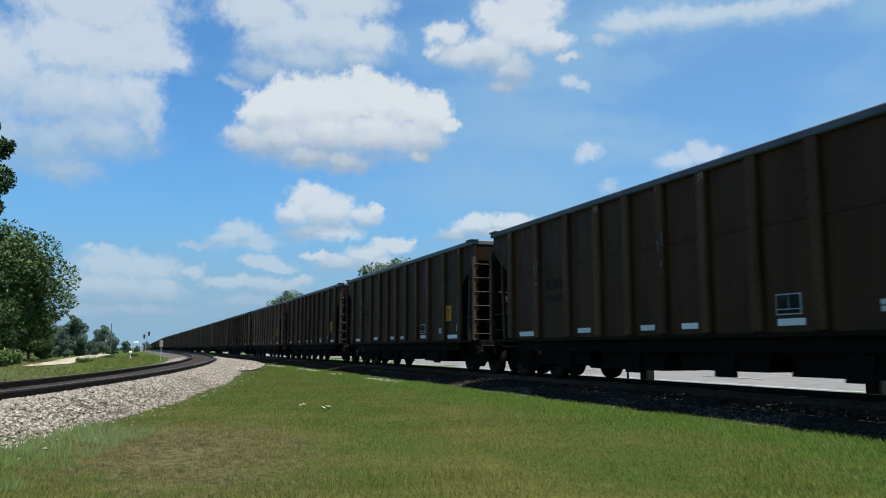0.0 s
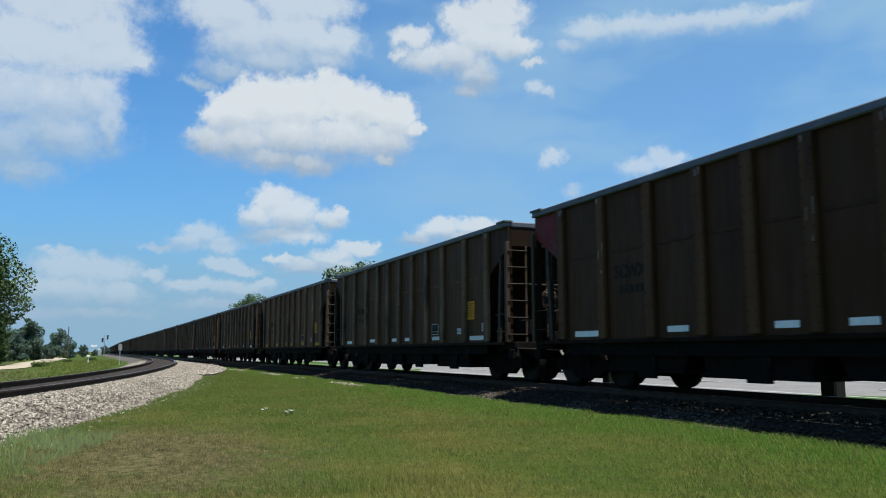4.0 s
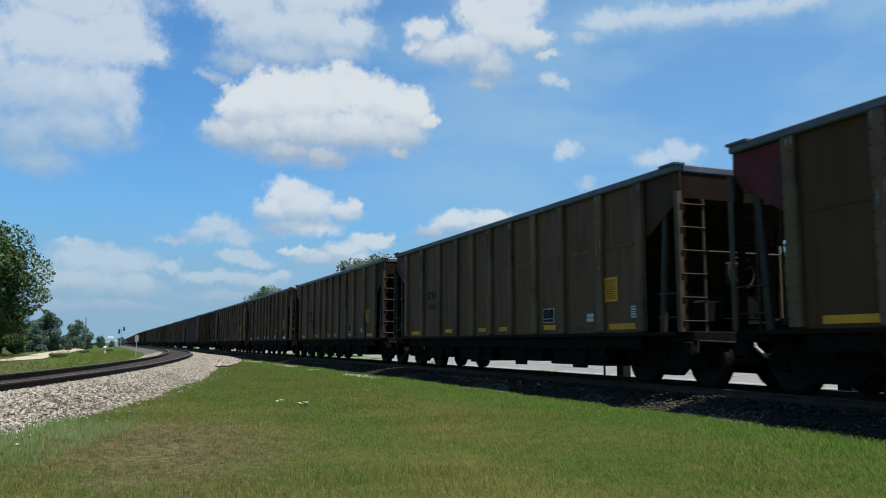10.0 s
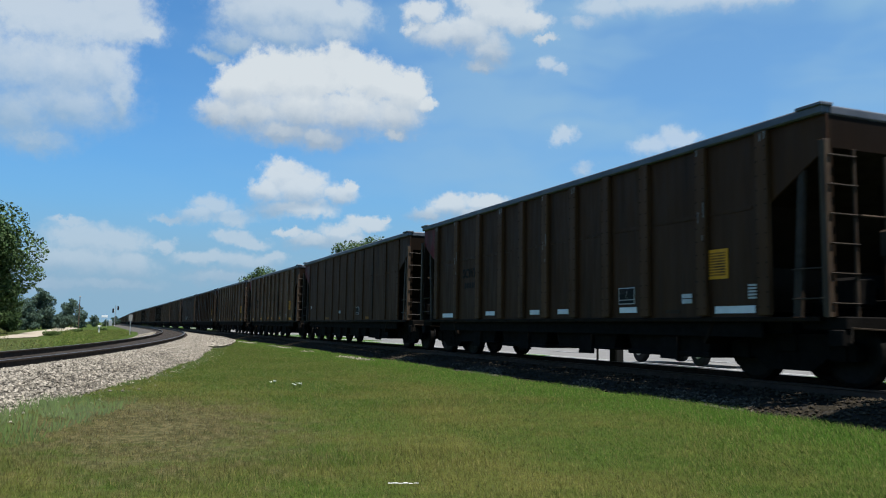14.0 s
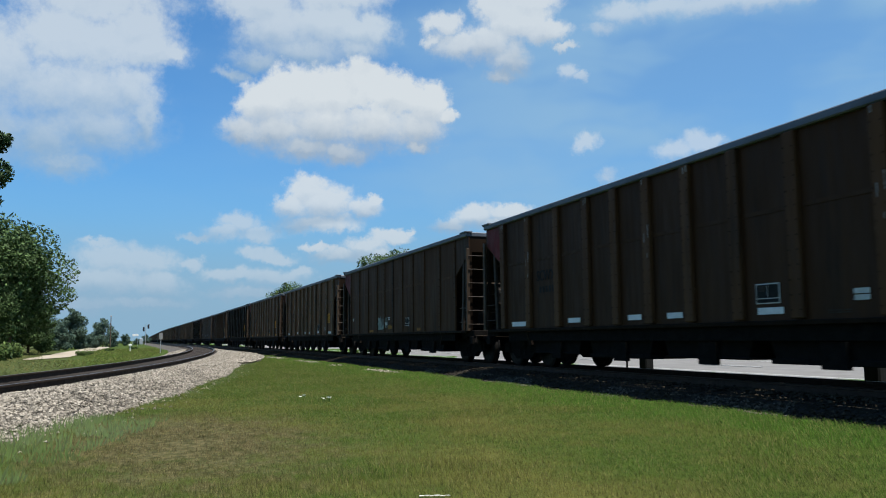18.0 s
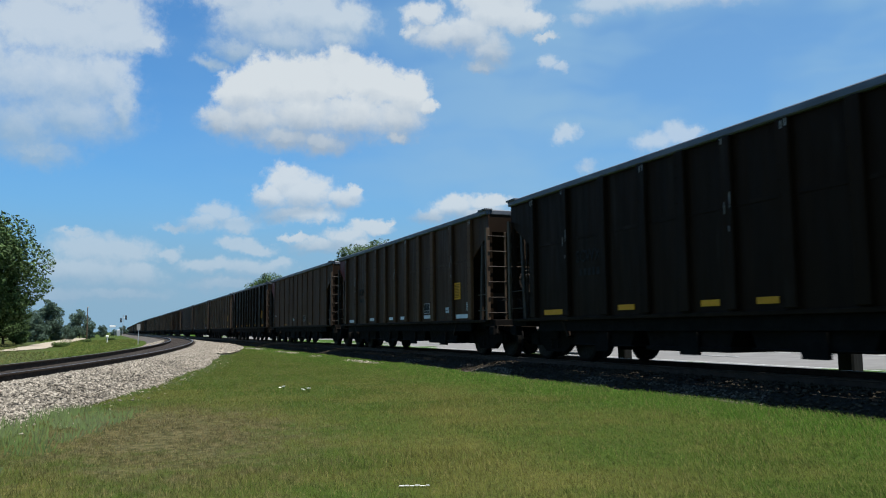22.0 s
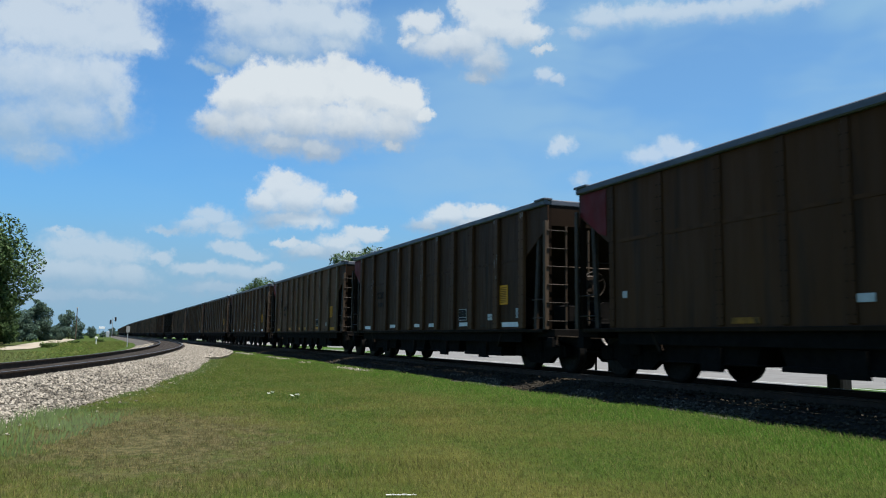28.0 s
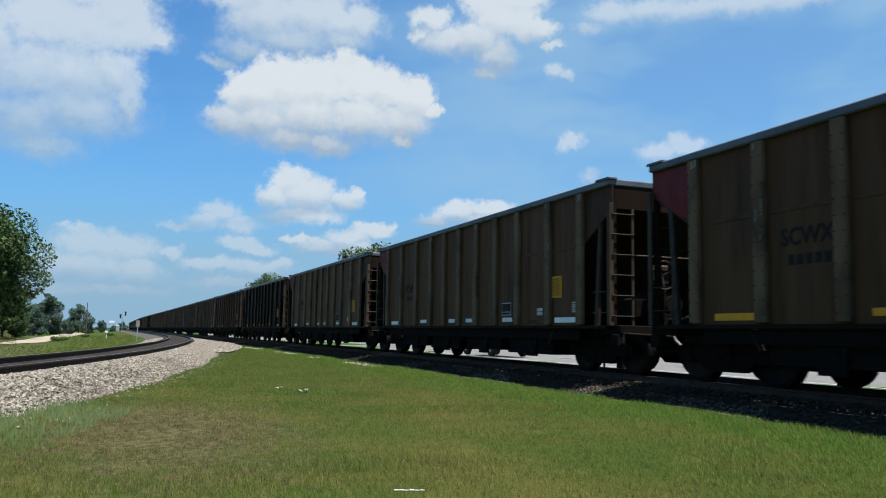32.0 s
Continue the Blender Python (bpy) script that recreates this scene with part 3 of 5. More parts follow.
def make_ground():
    xs = sorted({*[round(-1500 + 1500 * (k / 14), 1) for k in range(1)], *[-1800, -1000, -600, -350, -200, -120, -80, -55, -40, -30, -24, -19],
                 *[round(-15 + 0.5 * k, 2) for k in range(49)], *[11, 14, 19, 26, 35, 50, 80, 120, 200, 350, 600, 1000, 1800]})
    ys = sorted({*[-500, -200, -90, -50, -30, -18, -10, -5], *[0.5 * k for k in range(130)], *[66 + 3 * k for k in range(30)],
                 *[160, 180, 200, 240, 300, 400, 550, 800, 1200, 1800, 2600, 3600]})
    verts = [(x, y, ground_z(x, y)) for y in ys for x in xs]
    w = len(xs)
    faces = [(j * w + i, j * w + i + 1, (j + 1) * w + i + 1, (j + 1) * w + i) for j in range(len(ys) - 1) for i in range(w - 1)]
    ob = new("ground", mesh_of("ground", verts, faces, GRASS, True))
    tagged(ob, "mown green and yellowing grass ground with a worn bare patch", "ground", kind="structure")


make_ground()


def rail_profile(side, top):
    s = side * 0.755
    h = 0.17
    return [(s - 0.07, top - h), (s - 0.07, top - h + 0.015), (s - 0.012, top - h + 0.03), (s - 0.012, top - 0.04), (s - 0.036, top - 0.03),
            (s - 0.036, top - 0.004), (s + 0.036, top - 0.004), (s + 0.036, top - 0.03), (s + 0.012, top - 0.04), (s + 0.012, top - h + 0.03),
            (s + 0.07, top - h + 0.015), (s + 0.07, top - h)]


def make_track(kind, path_of, y0, y1, top, label, tie_range, left, right):
    """Ballast bed, rails and sleepers of one line."""
    root = new(kind)
    tagged(root, label, "railway track", kind="structure")
    # The main bed gets the dark colour that holds the train's shade.
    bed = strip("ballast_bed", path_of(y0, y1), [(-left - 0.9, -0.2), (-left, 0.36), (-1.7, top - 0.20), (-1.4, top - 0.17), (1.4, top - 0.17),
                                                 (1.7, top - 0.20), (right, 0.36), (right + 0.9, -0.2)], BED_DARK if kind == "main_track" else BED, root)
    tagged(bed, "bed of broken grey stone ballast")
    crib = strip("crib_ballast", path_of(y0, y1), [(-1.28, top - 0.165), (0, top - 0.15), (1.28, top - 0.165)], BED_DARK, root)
    tagged(crib, "dark ballast between the rails")
    for side in (-1, 1):
        strip("rail", path_of(y0, y1), rail_profile(side, top), RAIL, root)
        strip("rail_head", path_of(y0, y1), [(side * 0.755 - 0.03, top), (side * 0.755 + 0.03, top)], RAILHEAD, root)
    tie = finish(boxes((-1.3, 1.3, -0.115, 0.115, -0.12, 0.06), bevel=0.012), "sleeper", TIE)
    y = tie_range[0]
    while y < tie_range[1]:
        x, slope = (main_x(y), main_slope(y)) if kind == "main_track" else (spur_x(y), spur_slope(y))
        ob = new("sleeper", tie)
        ob.parent = root
        ob.matrix_basis = pose(x + random.uniform(-0.03, 0.03), y, top - 0.19, 0, 0, -math.degrees(math.atan(slope)) + random.uniform(-1, 1))
        y += 0.53 * math.cos(math.atan(slope)) + random.uniform(-0.015, 0.015)
    return root


make_track("main_track", main_path, -120, 1300, RAIL_Z, "straight main railway track on a ballast bed beneath the train", (2, 70), 2.15, 2.6)
make_track("spur_track", spur_path, -40, 560, SPUR_RAIL_Z, "curved rusty spur track on pale ballast beside the main line", (4, 110), 2.8, 2.45)


def stones(name, label, count, spot, size, material):
    """Broken stones, each a bent eight-sided lump, in one mesh."""
    rng = np.random.default_rng(len(name))
    base = np.array([(1, 0, 0), (-1, 0, 0), (0, 1, 0), (0, -1, 0), (0, 0, 1), (0, 0, -1)], float)
    tri = np.array([(0, 2, 4), (2, 1, 4), (1, 3, 4), (3, 0, 4), (2, 0, 5), (1, 2, 5), (3, 1, 5), (0, 3, 5)])
    verts = np.empty((count, 6, 3))
    for i in range(count):
        x, y, z = spot(rng)
        r = size * rng.uniform(0.6, 1.5)
        a = rng.uniform(0, 2 * math.pi)
        shape = base * rng.uniform(0.6, 1.2, (6, 1)) * (1, 0.75, 0.6) + rng.uniform(-0.22, 0.22, (6, 3))
        c, s = math.cos(a), math.sin(a)
        shape = shape @ np.array([(c, s, 0), (-s, c, 0), (0, 0, 1)])
        verts[i] = shape * r + (x, y, z + r * 0.25)
    faces = (tri[None] + 6 * np.arange(count)[:, None, None]).reshape(-1, 3)
    data = mesh_of(name, verts.reshape(-1, 3), faces.tolist(), material)
    return tagged(new(name, data), label, "ballast", kind="stuff")


def bed_z(off, top, left, right):
    """Height of a ballast bed at an offset from its centre line."""
    edge = right if off > 0 else left
    off = abs(off)
    if off > edge:
        return 0.36 - (off - edge) * 0.62
    if off > 1.7:
        return 0.36 + (top - 0.56) * (edge - off) / (edge - 1.7)
    if off > 0.7:
        return top - 0.125 - 0.075 * min(max((off - 1.3) / 0.4, 0.0), 1.0)
    return top - 0.17


def spur_spot(rng):
    y = 8 + 66 * rng.random() ** 1.6
    off = rng.uniform(0.95, 2.75) if rng.random() < (0.88 if y < 40 else 0.5) else rng.uniform(-2.7, -1.25)
    stray = rng.random() < 0.006
    if stray:
        off = 2.55 + 0.55 * rng.random() ** 2
    s = spur_slope(y)
    k = 1 / math.hypot(1, s)
    x, y = spur_x(y) + off * k, y - off * s * k
    return x, y, ground_z(x, y) if stray else bed_z(off, SPUR_RAIL_Z, 2.8, 2.45) + 0.01


def main_spot(rng):
    y = 3 + 70 * rng.random() ** 1.5
    off = rng.uniform(-2.5, -0.85) if rng.random() < 0.85 else rng.uniform(0, 2.5)
    return main_x(y) + off, y, bed_z(off, RAIL_Z, 2.15, 2.6) + 0.01


def apron_edges(y):
    """The gravel that fills the wedge where the two tracks draw together."""
    return spur_x(y) + 2.0, main_x(y) - 2.25 - max(0.0, (63 - y) / 27) * (main_x(y) - 2.25 - spur_x(y) - 2.7)


def make_apron():
    verts, faces, ys = [], [], span(36, 150, 1.5, 8)
    for y in ys:
        a, b = apron_edges(y)
        b += 0.25 * noise.noise(Vector((0, y * 0.5, 7))) if y < 63 else 0
        for u in (0, 0.33, 0.66, 0.93, 1.0):
            verts.append((a + (b - a) * u, y, 0.30 + (0.13 if u < 1 else 0.0) * min((y - 36) / 3, 1.0) - 0.02 * u + 0.02 * noise.noise(Vector((u * 3, y, 0)))))
    for i in range(len(ys) - 1):
        for j in range(4):
            faces.append((i * 5 + j, i * 5 + j + 1, i * 5 + j + 6, i * 5 + j + 5))
    tagged(new("gravel_apron", mesh_of("gravel_apron", verts, faces, BED)), "pale gravel apron where the two tracks draw together", "gravel", kind="structure")


make_apron()


def apron_spot(rng):
    y = 37 + 45 * rng.random() ** 1.3
    a, b = apron_edges(y)
    return a + (b - a) * rng.random(), y, 0.44


stones("apron_stones", "loose pale stones on the gravel apron", 4500, apron_spot, 0.07, STONE)
stones("spur_ballast", "loose pale broken stones along the curved spur", 62000, spur_spot, 0.026, STONE)


def shoulder_spot(rng):
    y = 24 + 38 * rng.random()
    while noise.noise(Vector((y * 0.22, 3, 1))) < 0.0:
        y = 24 + 38 * rng.random()
    off = -2.55 - 0.45 * rng.random() ** 1.5 - 0.3 * max(0.0, noise.noise(Vector((y * 0.3, 0, 4))))
    return main_x(y) + off, y, ground_z(main_x(y) + off, y) + 0.005


stones("shoulder_stones", "pale sunlit stones strewn along the edge of the main track", 1000, shoulder_spot, 0.045, STONE)
def foot_spot(rng):
    y = 7 + 17 * rng.random()
    off = -1.75 - 0.5 * rng.random()
    while noise.noise(Vector((y * 0.9, off * 1.3, 6))) < 0.05:
        y, off = 7 + 17 * rng.random(), -1.75 - 0.5 * rng.random()
    return main_x(y) + off, y, max(bed_z(off, RAIL_Z, 2.15, 2.6), ground_z(main_x(y) + off, y)) + 0.005


stones("foot_stones", "grey stones, half darkened for shade, strewn at the foot of the main bed", 1500, foot_spot, 0.028, STONE_GREY)
# These stones carry the train's shade in their colour.
stones("main_ballast", "loose broken stones, darkened for shade, along the main track", 18000, main_spot, 0.028, STONE_DARK)


def facing(verts):
    """Triangles, turned to show their upper sides."""
    v = np.array(verts, float).reshape(-1, 3, 3)
    away = np.cross(v[:, 1] - v[:, 0], v[:, 2] - v[:, 0]) @ np.array((-0.35, -0.9, 0.3)) < 0
    v[away] = v[away][:, (1, 0, 2)]
    return v.reshape(-1, 3)


def grass_blades():
    """Single blades in tufts over the near lawn."""
    rng = np.random.default_rng(4)
    spots = []
    count = 540000
    y = 3.5 + 50 * rng.random(count * 2) ** 1.9
    x = rng.uniform(-6, 8.2, count * 2)
    x[:60000], y[:60000] = rng.uniform(-9, 8.2, 60000), rng.uniform(-12, 4, 60000)
    keep = []
    for i in range(len(x)):
        if len(keep) >= count:
            break
        az = math.atan2(x[i], y[i])
        if i >= 60000 and not -0.22 < az < 0.98:
            continue
        s = spur_slope(y[i])
        if (x[i] - spur_x(y[i])) / math.hypot(1, s) < 2.35 + 0.4 * noise.noise(Vector((x[i] * 0.8, y[i] * 0.8, 0))):
            continue
        if y[i] > 36 and x[i] < apron_edges(y[i])[1]:
            continue
        if x[i] > main_x(y[i]) - 2.12 + 0.45 * noise.noise(Vector((x[i] * 0.9, y[i] * 0.9, 5))):
            continue
        worn = math.hypot((x[i] - 0.36) * 0.9, (y[i] - 9.3) * 0.45)
        if worn < 1.3 and rng.random() > 0.62 + worn * 0.4 + 1.2 * noise.noise(Vector((x[i] * 1.5, y[i] * 1.5, 2))):
            continue
        keep.append(i)
    x, y = x[keep], y[keep]
    n = len(x)
    z = np.array([ground_z(a, b) for a, b in zip(x, y)])
    lush = np.clip((x - 5.6) / 2.2, 0, 1)
    weed = np.array([max(0.0, noise.noise(Vector((a * 0.7, b * 0.7, 9)))) for a, b in zip(x, y)])
    h = rng.uniform(0.010, 0.036, n) * (1 + 1.1 * lush) * (1 + 1.2 * weed)
    w = rng.uniform(0.0018, 0.0034, n) * (0.8 + np.abs(y) / 11)
    turn = rng.uniform(0, 2 * math.pi, n)
    lean = rng.uniform(0.2, 1.5, n) * h
    way = rng.normal(0.5 * math.pi, 0.8, n)
    a = np.stack([x - w * np.cos(turn), y - w * np.sin(turn), z - 0.01], 1)
    b = np.stack([x + w * np.cos(turn), y + w * np.sin(turn), z - 0.01], 1)
    c = np.stack([x + lean * np.cos(way), y + lean * np.sin(way), z + h], 1)
    turned = np.cross(b - a, c - a) @ np.array((-0.35, -0.9, 0.3)) < 0
    a[turned], b[turned] = b[turned], a[turned].copy()
    verts = np.stack([a, b, c], 1).reshape(-1, 3)
    data = bpy.data.meshes.new("grass")
    data.vertices.add(3 * n)
    data.vertices.foreach_set("co", verts.ravel())
    data.loops.add(3 * n)
    data.loops.foreach_set("vertex_index", np.arange(3 * n, dtype=np.int32))
    data.polygons.add(n)
    data.polygons.foreach_set("loop_start", np.arange(0, 3 * n, 3, dtype=np.int32))
    data.materials.append(BLADE)
    data.update(calc_edges=True)
    up = np.stack([rng.normal(0, 0.35, n), rng.normal(0, 0.35, n), np.ones(n)], 1)
    up /= np.linalg.norm(up, axis=1)[:, None]
    data.normals_split_custom_set_from_vertices(np.repeat(up, 3, axis=0))
    tagged(new("grass", data), "short mown grass blades, green with dry yellow tufts", "grass", kind="stuff")


grass_blades()


def weeds():
    """Taller bluish weeds at the foot of the ballast."""
    rng = np.random.default_rng(8)
    verts, faces = [], []
    for k in range(330):
        y = rng.uniform(7.6, 13.0) if k < 190 else rng.uniform(9, 38)
        off = 2.15 + rng.random() ** 1.6 * (1.5 if k < 190 else 0.8)
        s = spur_slope(y)
        cx, cy = spur_x(y) + off / math.hypot(1, s), y - off * s / math.hypot(1, s)
        z = ground_z(cx, cy)
        for j in range(14):
            a, h, w = rng.uniform(0, 6.28), rng.uniform(0.02, 0.07) if y > 13 else rng.uniform(0.04, 0.14), rng.uniform(0.005, 0.011)
            r = rng.uniform(0, 0.12)
            bx, by = cx + r * math.cos(a), cy + r * math.sin(a)
            n = len(verts)
            lean = rng.uniform(0.2, 0.8) * h
            verts += [(bx - w, by, z - 0.02), (bx + w, by, z - 0.02), (bx + lean * math.cos(a), by + abs(lean * math.sin(a)), z + h)]
            faces.append((n, n + 1, n + 2))
    data = mesh_of("weeds", facing(verts), faces, WEED)
    data.normals_split_custom_set_from_vertices([(0.0, -0.2, 0.98)] * len(verts))
    tagged(new("weeds", data), "tufts of tall green weeds at the foot of the ballast", "weeds", kind="stuff")


weeds()


# ---------- coal hopper cars ----------
L_BODY = 7.46          # half length at the top
PITCH = 16.2           # from car to car
RIBS = [6.30, 4.86, 3.42, 2.13, 1.05, -0.04, -1.2, -2.38, -3.58, -5.05, -6.36]
END = 6.42             # half length of the upright side sheets


def wheel_spin(t):
    return travel(t) / 0.46


def make_bogie():
    """Cast side frames and a bolster, with two wheelsets."""
    bm = bmesh.new()
    for s in (-1, 1):
        x0, x1 = s * 0.98 - 0.07, s * 0.98 + 0.07
        prism(bm, [(-1.15, 0.36), (-1.15, 0.58), (-0.62, 0.72), (0.62, 0.72), (1.15, 0.58), (1.15, 0.36), (0.68, 0.38), (0.42, 0.20), (-0.42, 0.20), (-0.68, 0.38)], x0, x1)
        for y in (-0.89, 0.89):
            box(bm, s * 1.0 - 0.09, s * 1.0 + 0.09, y - 0.14, y + 0.14, 0.34, 0.60, 0.02)
        for y in (-0.14, 0.14):
            tube(bm, (s * 0.98, y, 0.28), (s * 0.98, y, 0.62), 0.10, sides=10)
    box(bm, -1.1, 1.1, -0.20, 0.20, 0.46, 0.74, 0.02)
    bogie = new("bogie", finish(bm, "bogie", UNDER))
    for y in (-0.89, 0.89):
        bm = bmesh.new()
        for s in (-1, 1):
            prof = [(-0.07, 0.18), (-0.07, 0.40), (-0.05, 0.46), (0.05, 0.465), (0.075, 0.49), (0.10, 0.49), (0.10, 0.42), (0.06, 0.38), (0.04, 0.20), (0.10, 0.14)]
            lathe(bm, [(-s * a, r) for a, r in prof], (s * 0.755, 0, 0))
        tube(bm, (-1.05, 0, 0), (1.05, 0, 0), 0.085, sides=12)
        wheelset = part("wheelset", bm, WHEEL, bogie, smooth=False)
        wheelset.location = (0, y, 0.462)
    return bogie


def tank_side(bm, x0, x1):
    return prism(bm, [(-END, 0.81), (END, 0.81), (END, 3.50), (-END, 3.50)], x0, x1)


def bars(bm, x, y0, y1, z0, z1, rows, cols, fill=0.62):
    """Rows of small raised bars, in place of print."""
    dz, dy = (z1 - z0) / rows, (y1 - y0) / cols
    for r in range(rows):
        for c in range(cols):
            zc, yc = z0 + (r + 0.5) * dz, y0 + (c + 0.5) * dy
            box(bm, x - 0.004, x, yc - dy * fill / 2, yc + dy * fill / 2, zc - dz * 0.3, zc + dz * 0.3)
    return bm


def word(text, x, y0, y1, z0, z1):
    """Raised letters on the near side of a car, reading towards -y."""
    curve = bpy.data.curves.new(text, "FONT")
    curve.body, curve.extrude, curve.offset, curve.resolution_u = text, 0.004, 0.012, 2
    ob = bpy.data.objects.new(text, curve)
    data = bpy.data.meshes.new_from_object(ob)
    bpy.data.objects.remove(ob)
    co = np.empty(3 * len(data.vertices))
    data.vertices.foreach_get("co", co)
    co = co.reshape(-1, 3)
    lo, hi = co.min(0), co.max(0)
    u, v = (co[:, 0] - lo[0]) / (hi[0] - lo[0]), (co[:, 1] - lo[1]) / (hi[1] - lo[1])
    placed = np.stack([x - 0.002 - co[:, 2], y1 - (y1 - y0) * u, z0 + (z1 - z0) * v], 1)
    data.vertices.foreach_set("co", placed.ravel())
    data.materials.clear()
    data.materials.append(PRINT_DARK)
    data.update()
    return data


def make_car(style, marks, red, far, bogie):
    """style: ribbed, faded, deep, black, or smooth; far: never passes near. The near side faces -x, +y points up the line."""
    root = new("coal_hopper_car")
    paint = {"ribbed": CAR_BROWN, "faded": CAR_OLIVE, "deep": CAR_DEEP, "black": CAR_DARK, "smooth": CAR_RUST}[style]
    rib_paint = {"ribbed": CAR_RIB, "faded": CAR_RIB, "deep": CAR_BROWN, "black": CAR_DARK, "smooth": CAR_RUST}[style]
    mark_paint = MARK_YELLOW if marks == "yellow" else MARK_WHITE
    for s in (-1, 1):
        part("side_sheet", tank_side(bmesh.new(), s * 1.50 - 0.012, s * 1.50 + 0.012), paint, root)
        for e in (-1, 1):
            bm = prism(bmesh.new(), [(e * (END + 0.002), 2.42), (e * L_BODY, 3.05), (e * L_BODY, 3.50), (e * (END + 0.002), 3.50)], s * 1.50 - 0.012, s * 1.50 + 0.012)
            part("end_gusset", bm, paint if style == "black" else CAR_DEEP, root, "dark end corner sheet")
        seam = 2.42
        bm = boxes((s * 1.517 - 0.006, s * 1.517 + 0.006, -6.1, 6.1, seam - 0.03, seam + 0.03))
        part("seam_strip", bm, paint, root)
        deep = 0.075 if style != "smooth" else 0.02
        xa, xb = sorted((s * 1.512, s * (1.525 + deep)))
        wide = 0.115 if style != "smooth" else 0.07
        rib = bmesh.new()
        box(rib, xa, xb, -wide, wide, 0.83, 3.488, 0.012)
        plain = set(rib.faces)
        for k in range(12):
            z = 0.95 + k * 0.21
            for dy in (-wide * 0.72, wide * 0.72):
                box(rib, min(xa, s * (1.531 + deep)), max(xb, s * (1.531 + deep)), dy - 0.010, dy + 0.010, z - 0.010, z + 0.010)
        for face in rib.faces:
            if face not in plain:
                face.material_index = 1
        rib_mesh = finish(rib, "rib", rib_paint)
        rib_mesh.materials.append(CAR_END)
        meshes = [rib_mesh]
        # Sunlit bits of the ribs, laid on as thin pale streaks.
        for marks_at in (((3.36, 3.47, -0.10, -0.075), (3.34, 3.45, -0.02, 0.005)),
                         ((3.38, 3.47, 0.04, 0.065), (2.38, 2.62, -0.095, -0.080), (2.30, 2.48, 0.03, 0.042), (2.02, 2.10, -0.06, -0.045))):
            glint_mesh = rib_mesh.copy()
            if style != "smooth":
                rib = bmesh.new()
                rib.from_mesh(rib_mesh)
                before = len(rib.faces)
                xo = s * (1.530 + deep)
                for z0, z1, y0, y1 in marks_at:
                    box(rib, min(xo, s * 1.525), max(xo, s * 1.525), y0, y1, z0, z1)
                rib.faces.ensure_lookup_table()
                for face in rib.faces[before:]:
                    face.material_index = 2
                rib.to_mesh(glint_mesh)
                rib.free()
                glint_mesh.materials.append(GLINT)
            meshes.append(glint_mesh)
        if far:
            row = bmesh.new()
            for y in RIBS:
                box(row, xa, xb, y - wide, y + wide, 0.83, 3.488)
            tagged(part("ribs", row, rib_paint, root), kind="stuff")
        else:
            for k, y in enumerate(RIBS):
                part("rib", meshes[(1, 2, 0, 1, 0, 2, 1, 0, 0, 2, 1)[k]], rib_paint, root).location = (0, y, 0)
        xa, xb = sorted((s * 1.44, s * 1.565))
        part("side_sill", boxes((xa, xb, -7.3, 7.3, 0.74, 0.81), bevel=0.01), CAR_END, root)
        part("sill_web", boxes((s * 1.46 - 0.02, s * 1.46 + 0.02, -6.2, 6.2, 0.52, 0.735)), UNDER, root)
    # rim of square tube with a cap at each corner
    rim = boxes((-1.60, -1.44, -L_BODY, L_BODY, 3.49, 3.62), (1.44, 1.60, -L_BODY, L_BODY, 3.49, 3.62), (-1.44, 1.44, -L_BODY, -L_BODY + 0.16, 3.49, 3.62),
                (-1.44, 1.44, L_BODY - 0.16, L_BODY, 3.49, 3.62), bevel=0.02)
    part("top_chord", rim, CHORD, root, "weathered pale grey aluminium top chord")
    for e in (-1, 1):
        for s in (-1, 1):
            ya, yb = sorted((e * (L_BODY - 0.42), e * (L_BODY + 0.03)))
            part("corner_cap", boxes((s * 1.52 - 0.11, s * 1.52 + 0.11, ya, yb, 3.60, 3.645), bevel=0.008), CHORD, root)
        # The slope faces down; its shade is put into the dark paint.
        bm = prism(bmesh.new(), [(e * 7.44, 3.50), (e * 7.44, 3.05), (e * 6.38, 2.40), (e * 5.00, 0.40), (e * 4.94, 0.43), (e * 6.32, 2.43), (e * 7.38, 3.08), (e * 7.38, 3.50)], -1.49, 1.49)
        part("end_slope_sheet", bm, CAR_END, root, "sloping end sheet with shade in its dark paint")
        # Added black plate that stands in for the darkness below the slope.
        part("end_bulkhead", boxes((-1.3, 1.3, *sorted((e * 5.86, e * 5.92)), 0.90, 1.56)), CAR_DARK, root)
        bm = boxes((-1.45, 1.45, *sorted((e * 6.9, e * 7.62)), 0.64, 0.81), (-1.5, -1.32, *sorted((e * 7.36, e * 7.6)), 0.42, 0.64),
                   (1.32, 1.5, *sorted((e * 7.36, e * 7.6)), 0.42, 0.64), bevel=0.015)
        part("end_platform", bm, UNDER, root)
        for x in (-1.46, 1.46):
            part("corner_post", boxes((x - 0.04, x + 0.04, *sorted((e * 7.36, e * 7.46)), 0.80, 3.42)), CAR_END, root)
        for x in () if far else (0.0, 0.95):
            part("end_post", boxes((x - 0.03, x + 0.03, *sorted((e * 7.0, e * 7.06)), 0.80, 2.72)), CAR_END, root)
        for x in (-1.47, 1.47):
            post = prism(bmesh.new(), [(e * 7.00, 3.48), (e * 7.09, 3.48), (e * 6.93, 0.80), (e * 6.80, 0.80)], x - 0.03, x + 0.03)
            part("slanted_post", post, LADDER, root)
        ladder = part("end_ladder", boxes((-1.605, -1.51, *sorted((e * 7.47, e * 7.50)), 0.80, 3.14), (-1.605, -1.58, *sorted((e * 7.40, e * 7.47)), 0.80, 3.14), bevel=0.004),
                      STILE, root, "worn tan steel end ladder")
